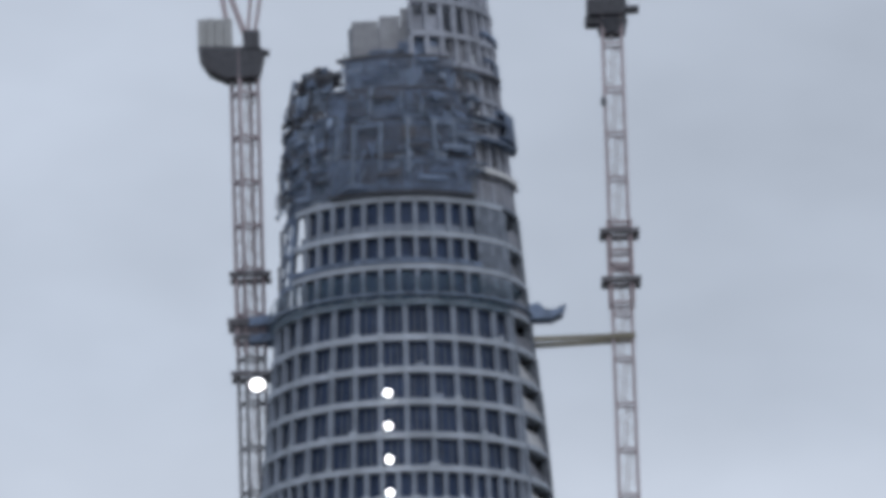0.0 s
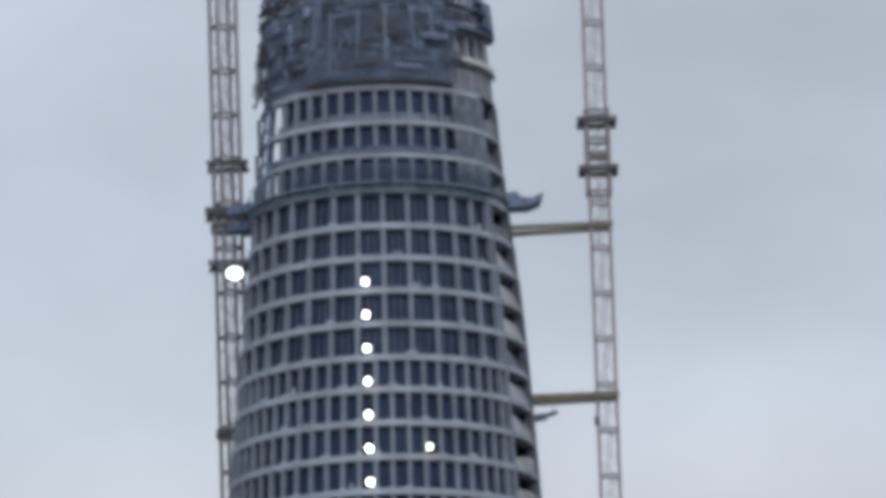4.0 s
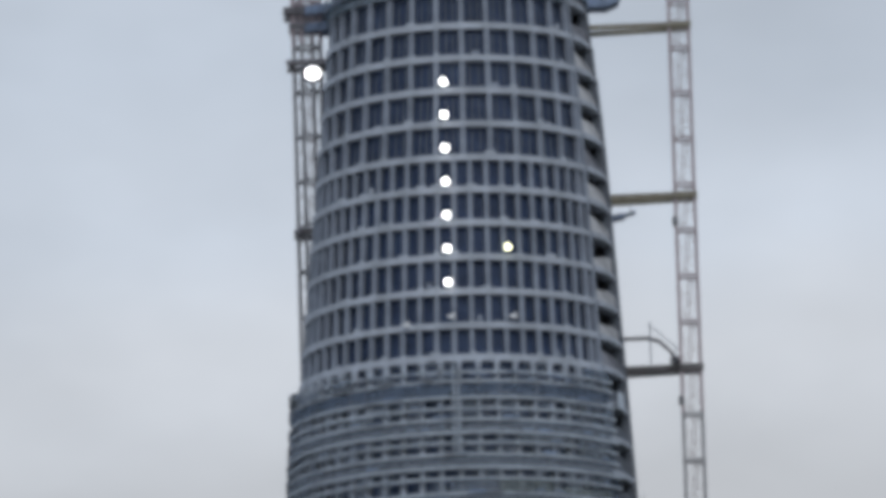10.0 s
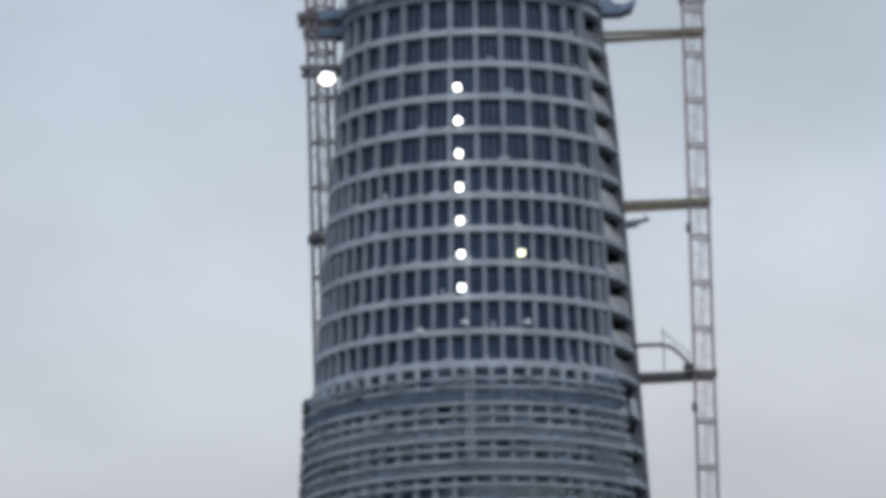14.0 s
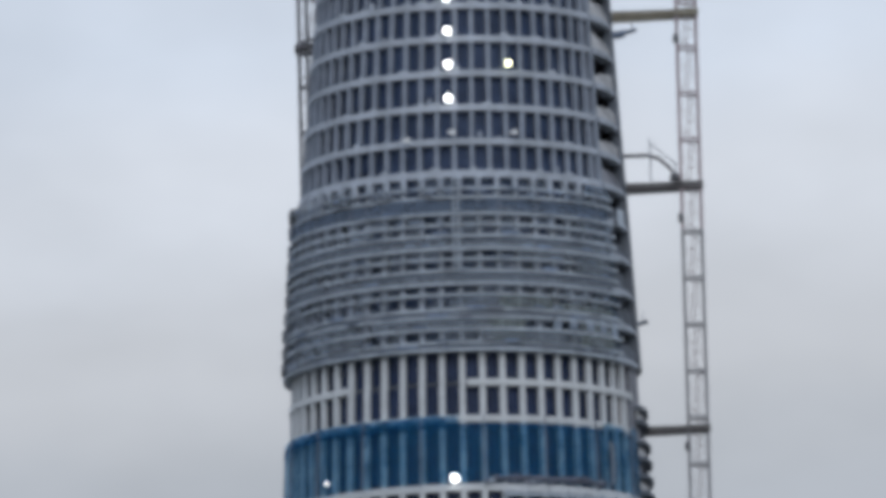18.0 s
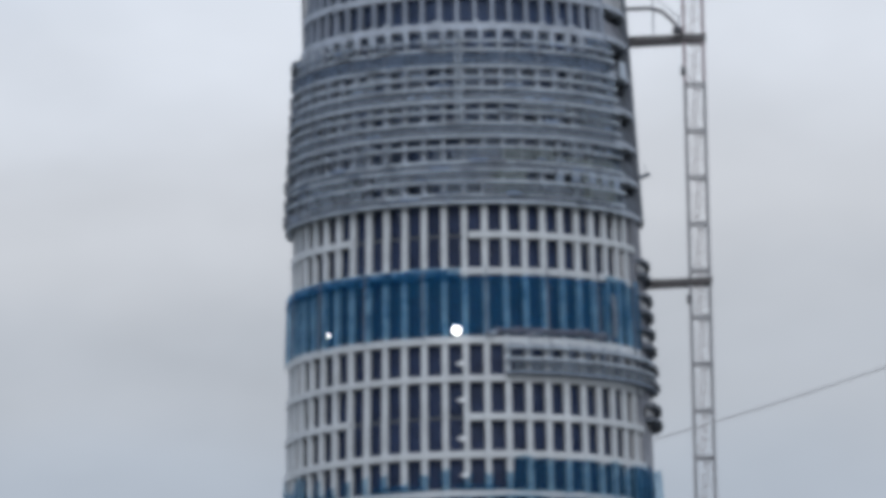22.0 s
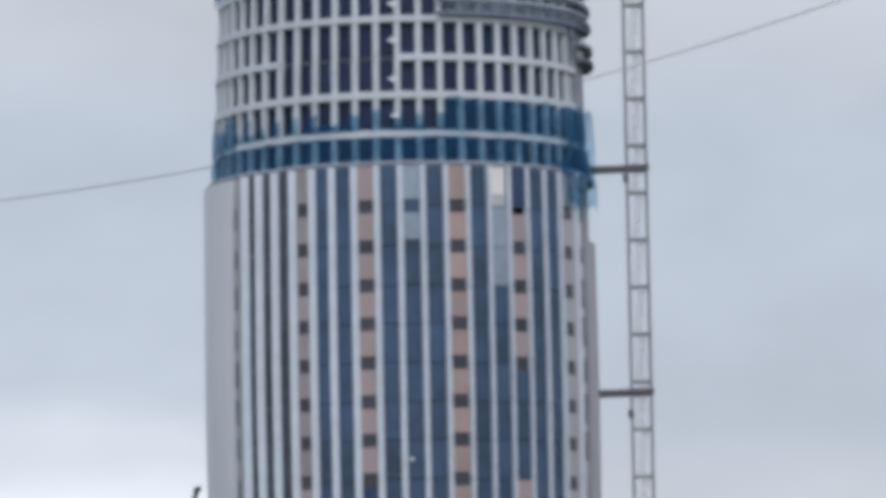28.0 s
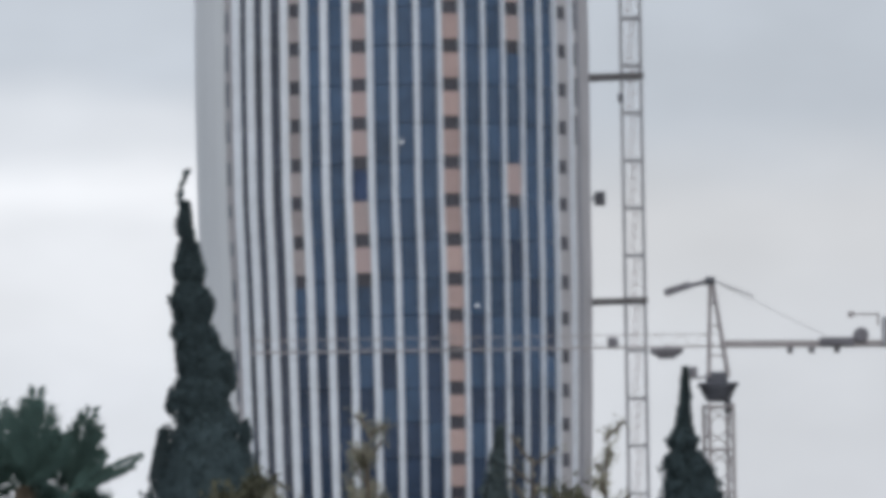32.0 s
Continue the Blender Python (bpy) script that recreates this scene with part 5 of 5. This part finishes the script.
for sy in (-0.45, 0.45):
    beam(bm, (15.6, FY + sy, 23.4), (15.75, FY, 28.4), 0.15)
    beam(bm, (16.6, FY + sy, 23.4), (15.85, FY, 28.4), 0.15)
for z in (24.5, 26.0, 27.2):
    beam(bm, (15.6, FY, z), (16.6 - 0.14 * (z - 23.4), FY, z), 0.08)
part("tower_head", bm, M_DCRANE, far, "brownish tower head")
bm = bmesh.new()
box(bm, (15.75, FY, 28.35), (0.5, 0.4, 0.4))
part("head_sheave", bm, M_CRANE_DARK, far, bevel=0.06)
bm = bmesh.new()
beam(bm, (15.6, FY, 28.3), (14.4, FY, 28.05), 0.22)
beam(bm, (14.7, FY, 28.15), (13.4, FY, 27.75), 0.36)
part("top_strut", bm, M_COLLAR, far, "dark top strut")
jib_bar = block_mesh("jib_chord", M_DCRANE)
bm = bmesh.new()
beam(bm, (-8.0, FY, 25.64), (16.0, FY, 25.62), 0.045)
jib = part("jib", bm, M_DCRANE, far, "long level lattice jib")
for y0 in (-0.4, 0.4):
    piece("jib_chord", jib_bar, seg_matrix((-8.0, FY + y0, 25.0), (16.4, FY + y0, 24.98), 0.045, 0.045), jib)
x = -8.0
while x < 15.8:
    piece("jib_brace", jib_bar, seg_matrix((x, FY - 0.4, 25.0), (x + 0.6, FY, 25.62), 0.02, 0.02), jib)
    piece("jib_brace", jib_bar, seg_matrix((x + 0.6, FY, 25.62), (x + 1.2, FY + 0.4, 25.0), 0.02, 0.02), jib)
    x += 1.2
bm = bmesh.new()
beam(bm, (16.2, FY, 25.08), (26.4, FY, 24.95), 0.5, 0.34)
part("counter_jib", bm, M_DCRANE, far, "walkway of the counter jib")
bm = bmesh.new()
box(bm, (22.2, FY, 25.1), (1.8, 0.9, 0.45))
bmesh.ops.create_cone(bm, cap_ends=True, segments=14, radius1=0.4, radius2=0.4, depth=0.9, matrix=Matrix.Translation((23.45, FY, 25.42)) @ Matrix.Rotation(radians(90), 4, 'X'))
part("winch", bm, M_COLLAR, far, "dark winch", bevel=0.05)
for x_ in (19.8, 20.9, 22.2):
    bm = bmesh.new()
    box(bm, (x_, FY, 24.72), (0.3, 0.4, 0.35))
    part("hanger", bm, M_COLLAR, far, bevel=0.04)
bm = bmesh.new()
box(bm, (25.2, FY, 25.6), (1.3, 1.0, 1.5))
part("ballast_block", bm, M_MAST_GREY, far, "grey ballast block", bevel=0.06)
bm = bmesh.new()
beam(bm, (22.95, FY, 26.5), (24.4, FY, 26.48), 0.1)
beam(bm, (24.35, FY, 25.9), (24.35, FY, 26.55), 0.1)
box(bm, (22.95, FY, 26.5), (0.3, 0.3, 0.28))
part("ballast_rail", bm, M_DCRANE, far)
bm = bmesh.new()
box(bm, (13.45, FY, 24.78), (1.7, 0.8, 0.25))
box(bm, (13.45, FY, 24.62), (1.35, 0.7, 0.2))
box(bm, (13.45, FY, 24.48), (0.9, 0.6, 0.2))
part("hook_block", bm, M_COLLAR, far, "dark rounded hook block", bevel=0.05)
bm = bmesh.new()
box(bm, (10.7, FY, 25.25), (0.55, 0.6, 0.5))
part("trolley", bm, M_COLLAR, far, "dark trolley", bevel=0.05)
bm = bmesh.new()
beam(bm, (15.9, FY, 28.35), (21.7, FY, 25.4), 0.035)
beam(bm, (15.9, FY, 28.35), (18.0, FY, 27.5), 0.11)
part("stay_cable", bm, M_CABLE, far)

# ---- cable behind the tower ----
cab = thing("overhead_cable", "thin grey sagging cable strung between two masts", "cable")
cu = bpy.data.curves.new("wire", 'CURVE')
cu.dimensions = '3D'
cu.bevel_depth = 0.09
cu.bevel_resolution = 1
sp_ = cu.splines.new('POLY')
sp_.points.add(60)
CABLE_Y = 860.0


def cable_z(x):
    u = x * 60.0 / CABLE_Y
    return 1.7 + (7.696 + 0.216 * u + 0.01635 * u * u) * CABLE_Y / 60.0


for i in range(61):
    x = -150 + 300 * i / 60
    sp_.points[i].co = (x, CABLE_Y, cable_z(x), 1)
cu.materials.append(M_CABLE)
wire = new("wire", cu)
wire.parent = cab
for x in (-150, 150):
    bm = bmesh.new()
    h = cable_z(x) + 1.0
    bmesh.ops.create_cone(bm, cap_ends=True, segments=14, radius1=1.6, radius2=0.4, depth=h, matrix=Matrix.Translation((x, CABLE_Y, h / 2)))
    part("pole", bm, M_MAST_GREY, cab, "slim grey steel mast")

# ---- trees in front ----
def leaf_cards(vs, fs, c, size, rng, up=0.4):
    d = Vector((rng.uniform(-1, 1), rng.uniform(-1, 1), rng.uniform(-0.6, 1) + up)).normalized()
    side = d.cross(Vector((rng.uniform(-1, 1), rng.uniform(-1, 1), rng.uniform(-1, 1)))).normalized()
    l, w = size * rng.uniform(0.7, 1.4), size * rng.uniform(0.22, 0.4)
    b = len(vs)
    vs.extend([c - side * w * 0.3, c + d * l * 0.5 - side * w, c + d * l, c + d * l * 0.5 + side * w])
    fs.append((b, b + 1, b + 2, b + 3))


def raw_part(name, vs, fs, material, parent, label=""):
    me = bpy.data.meshes.new(name)
    me.from_pydata([tuple(v) for v in vs], [], fs)
    me.update()
    me.materials.append(material)
    ob = new(name, me)
    ob.parent = parent
    return tagged(ob, label)


def trunk_bm(x, y, h, r0, r1, lean=0.0):
    bm = bmesh.new()
    rings = []
    n = 8
    for i in range(n + 1):
        f = i / n
        r = r0 + (r1 - r0) * f
        cx = x + lean * f * f
        rings.append([bm.verts.new((cx + r * math.cos(a * math.pi / 5) * (1 + 0.1 * math.sin(3 * a + i)), y + r * math.sin(a * math.pi / 5), h * f)) for a in range(10)])
    for a, b in zip(rings[:-1], rings[1:]):
        for k in range(10):
            bm.faces.new((a[k], a[(k + 1) % 10], b[(k + 1) % 10], b[k]))
    bm.faces.new(rings[-1])
    return bm


def cypress(x, y, prof, seed, label, leaf=0.13, count=9000, tufts=110, spires=(), foliage=None, heart=0.84, lumpy=1.0):
    """prof: rows of height, centre offset, half width, from the top down."""
    rng = random.Random(seed)
    ob = thing("cypress", label, "tree", "cypresses")
    zt = prof[0][0]
    part("trunk", trunk_bm(x + prof[-1][1], y, zt * 0.8, 0.18, 0.05), M_BARK, ob)
    hs = [p[0] for p in prof][::-1]
    cs = [p[1] for p in prof][::-1]
    ws = [p[2] for p in prof][::-1]
    z0 = hs[0]
    vs, fs = [], []
    # dense heart
    n, m = 70, 22
    for i in range(n + 1):
        z = z0 + (zt - 0.25 - z0) * i / n
        w, c = np.interp(z, hs, ws), np.interp(z, hs, cs)
        for k in range(m):
            a = 2 * math.pi * k / m
            rr = w * heart * (1 + 0.42 * lumpy * noise.noise((math.cos(a) * 1.5, math.sin(a) * 1.5, z * 2.2 + seed)) + 0.2 * lumpy * noise.noise((math.cos(a) * 3, math.sin(a) * 3, z * 5.5 + seed)))
            vs.append(Vector((x + c + rr * math.cos(a), y + rr * math.sin(a), z)))
    for i in range(n):
        for k in range(m):
            fs.append((i * m + k, i * m + (k + 1) % m, (i + 1) * m + (k + 1) % m, (i + 1) * m + k))
    for _ in range(count):
        z = z0 + (zt - z0) * rng.random() ** 0.85
        w, c = np.interp(z, hs, ws), np.interp(z, hs, cs)
        a = rng.uniform(0, 2 * math.pi)
        lump = 1 + 0.42 * lumpy * noise.noise((math.cos(a) * 1.5, math.sin(a) * 1.5, z * 2.2 + seed)) + 0.2 * lumpy * noise.noise((math.cos(a) * 3, math.sin(a) * 3, z * 5.5 + seed))
        rr = w * lump * (0.55 + 0.45 * rng.random() ** 0.5)
        leaf_cards(vs, fs, Vector((x + c + rr * math.cos(a), y + rr * math.sin(a), z)), leaf, rng, 0.8)
    for sx_, sz_, l, r0 in spires:
        for i in range(900):
            f = rng.random()
            r = r0 * min(1.0, 0.3 + 2.5 * f) * (1 - f) ** 0.8 * rng.random() ** 0.5
            b = rng.uniform(0, 2 * math.pi)
            leaf_cards(vs, fs, Vector((sx_ + r * math.cos(b), y + r * math.sin(b), sz_ + l * f)), leaf * 0.8, rng, 1.6)
    # pointed tufts that stand off the outline
    for _ in range(tufts):
        z = z0 + (zt - z0) * rng.uniform(0.12, 0.97)
        w, c = np.interp(z, hs, ws), np.interp(z, hs, cs)
        a = rng.uniform(0, 2 * math.pi)
        l = (0.10 + 0.62 * w) * rng.uniform(0.6, 1.25)
        p = Vector((x + c + w * 0.72 * math.cos(a), y + w * 0.72 * math.sin(a), z - l * 0.5))
        d = Vector((math.cos(a) * 0.5, math.sin(a) * 0.5, 1.1)).normalized()
        for i in range(70):
            f = rng.random()
            r = 0.26 * l * (1 - f) ** 0.8 * rng.random() ** 0.5
            b = rng.uniform(0, 2 * math.pi)
            leaf_cards(vs, fs, p + d * l * f + Vector((r * math.cos(b), r * math.sin(b), 0)), leaf * 0.8, rng, 1.6)
    raw_part("crown", vs, fs, foliage or M_TREE, ob, "dense dark green foliage")
    return ob


SPIRES = [(-3.79, 6.85, 0.66, 0.16), (-3.86, 6.6, 0.6, 0.16), (-2.5, 7.0, 0.6, 0.15), (-3.62, 7.75, 0.4, 0.12), (-2.66, 8.1, 0.5, 0.1), (-3.72, 7.2, 0.35, 0.13), (-2.45, 7.25, 0.4, 0.12)]
cypress(0, 120.0, [(11.02, -3.34, 0.03), (10.88, -3.35, 0.075), (10.7, -3.37, 0.12), (10.58, -3.35, 0.115), (10.43, -3.32, 0.09), (10.33, -3.31, 0.14), (10.22, -3.31, 0.165), (10.02, -3.32, 0.225), (9.88, -3.31, 0.235), (9.76, -3.29, 0.16),
                   (9.54, -3.28, 0.31), (9.37, -3.27, 0.32), (9.15, -3.28, 0.26), (9.02, -3.25, 0.38), (8.85, -3.21, 0.39), (8.58, -3.13, 0.43), (8.32, -3.1, 0.4), (8.15, -3.13, 0.45), (8.02, -3.18, 0.5), (7.8, -3.11, 0.48), (7.63, -3.04, 0.52),
                   (7.4, -3.1, 0.6), (7.1, -3.1, 0.72), (6.76, -3.08, 0.86), (6.2, -3.05, 1.0), (5.0, -3.0, 1.15), (3.0, -3.0, 1.2), (1.2, -3.0, 0.9)], 3, "tall dark green cypress with a ragged pointed crown", 0.065, 36000, 90, SPIRES, None, 0.82, 0.6)
cypress(0, 150.0, [(9.98, 5.40, 0.01), (9.6, 5.39, 0.045), (9.2, 5.37, 0.09), (8.8, 5.35, 0.15), (8.62, 5.34, 0.32), (8.4, 5.34, 0.24), (8.15, 5.40, 0.44), (7.9, 5.43, 0.42), (7.5, 5.46, 0.55), (6.0, 5.5, 0.9), (3.0, 5.5, 1.1), (1.2, 5.5, 0.8)], 8,
        "dark green cypress with a slender spire", 0.09, 24000)
cypress(0, 110.0, [(6.98, 1.33, 0.02), (6.65, 1.31, 0.08), (6.25, 1.27, 0.15), (5.7, 1.22, 0.24), (4.5, 1.17, 0.36), (2.5, 1.1, 0.5), (1.0, 1.1, 0.35)], 12, "small dark green cypress in front of the tower", 0.07, 5000, 60, (), M_TREE_SOFT, 0.55)
# loose tip of the tall cypress
tip = thing("twig", "thin dark twig tip above a cypress crown", "twig")
rng = random.Random(5)
vs, fs = [], []
for i in range(60):
    f = i / 60
    leaf_cards(vs, fs, Vector((-3.40 - 0.06 * math.sin(3 * f) + 0.16 * f * f, 120, 10.95 + 0.57 * f)), 0.1, rng, 0.9)
raw_part("leaves", vs, fs, M_TREE, tip)


def plume(vs, fs, base, tip, width, rng, sag=0.12):
    """One feathered leaf: a rib with many narrow leaflets that close up to a point."""
    d = tip - base
    side = d.cross(Vector((0, 1, 0.15))).normalized()
    dep = side.cross(d).normalized()
    n = 44
    for i in range(n):
        f = 0.12 + 0.86 * i / n
        p = base.lerp(tip, f) + Vector((0, 0, -sag * f * f * 0.3))
        wl_ = width * (0.35 + 0.65 * math.sin(math.pi * min(1.0, 0.25 + 0.75 * f))) * rng.uniform(0.75, 1.1)
        for s in (-1, 1):
            e = p + side * s * wl_ * 0.62 + d.normalized() * wl_ * rng.uniform(0.75, 1.0) + dep * rng.uniform(-0.4, 0.4) * wl_ - Vector((0, 0, sag * rng.uniform(0.1, 0.6)))
            m_ = p.lerp(e, 0.5)
            s2 = (e - p).cross(dep).normalized() * rng.uniform(0.010, 0.018)
            b = len(vs)
            vs.extend([p, m_ - s2, e, m_ + s2])
            fs.append((b, b + 1, b + 2, b + 3))
    b = len(vs)
    t = side * 0.02
    vs.extend([base - t, base + t, tip])
    fs.append((b, b + 1, b + 2))


def palm(x, y, z, seed, reach, tips, count):
    rng = random.Random(seed)
    ob = thing("palm", "dark green palm with feathered upright spreading leaves", "palm", "palms")
    part("trunk", trunk_bm(x, y, z, 0.24, 0.16), M_BARK, ob, "rough fibrous trunk")
    base = Vector((x, y, z - 0.05))
    dirs = [Vector(t) - base for t in tips]
    while len(dirs) < count:
        az, el = rng.uniform(0, 2 * math.pi), rng.uniform(-0.35, 1.2)
        dirs.append(Vector((math.cos(az) * math.cos(el), math.sin(az) * math.cos(el), math.sin(el))) * reach * rng.uniform(0.7, 1.0))
    for d in dirs:
        vs, fs = [], []
        plume(vs, fs, base, base + d, 0.36 * rng.uniform(0.85, 1.15), rng)
        raw_part("leaf", vs, fs, M_PALM, ob)
    return ob


palm(-4.38, 90.0, 5.45, 4, 0.85, [(-4.25, 89.9, 6.63), (-4.36, 90.1, 6.5), (-4.14, 89.8, 6.4), (-4.5, 90.0, 6.35), (-4.0, 90.0, 6.1)], 15)
palm(-3.98, 90.7, 5.4, 9, 0.7, [(-3.64, 90.5, 6.42), (-3.58, 90.6, 6.2), (-3.72, 90.5, 6.3), (-3.6, 90.7, 5.95)], 10)
palm(-4.95, 91.0, 5.5, 6, 0.85, [(-4.72, 91.0, 6.52), (-4.9, 91.0, 6.45), (-4.6, 91.0, 6.3)], 12)
fr = thing("palm_frond", "drooping dark palm frond beside the fan palm", "palm")
rng = random.Random(14)
for tip, wd in (((-3.03, 90.0, 5.82), 0.15), ((-3.12, 90.1, 5.70), 0.12), ((-3.45, 89.9, 5.82), 0.14)):
    vs, fs = [], []
    plume(vs, fs, Vector((-3.9, 90.0, 5.38)), Vector(tip), wd, rng, 0.05)
    raw_part("leaf", vs, fs, M_PALM, fr)
part("stalk", trunk_bm(-3.95, 90.0, 5.4, 0.06, 0.04), M_BARK, fr)


def leafy(name, x, y, h, spread, base, material, count, leaf, seed, label, limbs=9):
    rng = random.Random(seed)
    ob = thing(name, label, "tree")
    bm = trunk_bm(x, y, h * 0.86, 0.09, 0.02)
    tips = []
    for i in range(limbs):
        f = rng.uniform(base / h, 0.9)
        p = Vector((x, y, h * f))
        a = rng.uniform(0, 2 * math.pi)
        l = spread * rng.uniform(0.5, 1.1) * (1.15 - f * 0.55)
        q = p + Vector((math.cos(a) * l, math.sin(a) * l, l * rng.uniform(0.5, 1.3)))
        q.z = min(q.z, h)
        beam(bm, p, q, 0.03)
        tips.append((p, q))
    part("trunk", bm, M_BARK, ob, "thin branching trunk")
    vs, fs = [], []
    for _ in range(count):
        p, q = rng.choice(tips)
        c = p.lerp(q, rng.uniform(0.25, 1.08)) + Vector((rng.gauss(0, 1), rng.gauss(0, 1), rng.gauss(0, 1))) * spread * 0.16
        leaf_cards(vs, fs, c, leaf, rng)
    raw_part("crown", vs, fs, material, ob, "loose uneven foliage")


leafy("olive_tree", -2.15, 100.0, 6.3, 0.75, 3.0, M_SHRUB, 5000, 0.11, 21, "greyish olive tree with a dense low crown", 22)
leafy("olive_tree", -1.35, 101.0, 5.75, 0.6, 3.0, M_SHRUB, 3000, 0.10, 22, "greyish olive tree with a dense low crown", 18)
leafy("young_tree", -0.5, 100.0, 7.35, 0.36, 4.0, M_TWIG, 2600, 0.045, 23, "slender young tree with fine yellowish leaves", 30)
leafy("young_tree", -0.72, 103.0, 6.6, 0.42, 4.2, M_TWIG, 1500, 0.06, 24, "slender young tree with sparse yellowish leaves", 18)
leafy("young_tree", -1.6, 98.0, 6.35, 0.4, 4.0, M_TWIG, 450, 0.07, 25, "slender young tree with sparse yellowish leaves", 14)
leafy("bare_tree", 1.65, 102.0, 6.85, 0.5, 4.2, M_TWIG, 260, 0.06, 26, "nearly bare young tree with a few leaves", 16)
leafy("bare_tree", 2.55, 100.0, 7.05, 0.36, 4.2, M_TWIG, 1100, 0.05, 27, "nearly bare young tree with a few leaves", 18)
leafy("bare_tree", 2.78, 104.0, 6.3, 0.45, 4.2, M_TWIG, 420, 0.07, 28, "nearly bare young tree with a few leaves", 16)
leafy("shrub", 2.05, 98.0, 5.85, 0.6, 3.5, M_SHRUB, 2200, 0.09, 29, "olive green leafy shrub", 18)
leafy("shrub", 0.15, 99.0, 5.45, 0.6, 3.5, M_SHRUB, 1800, 0.09, 30, "olive green leafy shrub", 16)
leafy("shrub", -3.6, 95.0, 5.5, 0.6, 3.5, M_SHRUB, 1800, 0.10, 31, "olive green leafy shrub", 16)
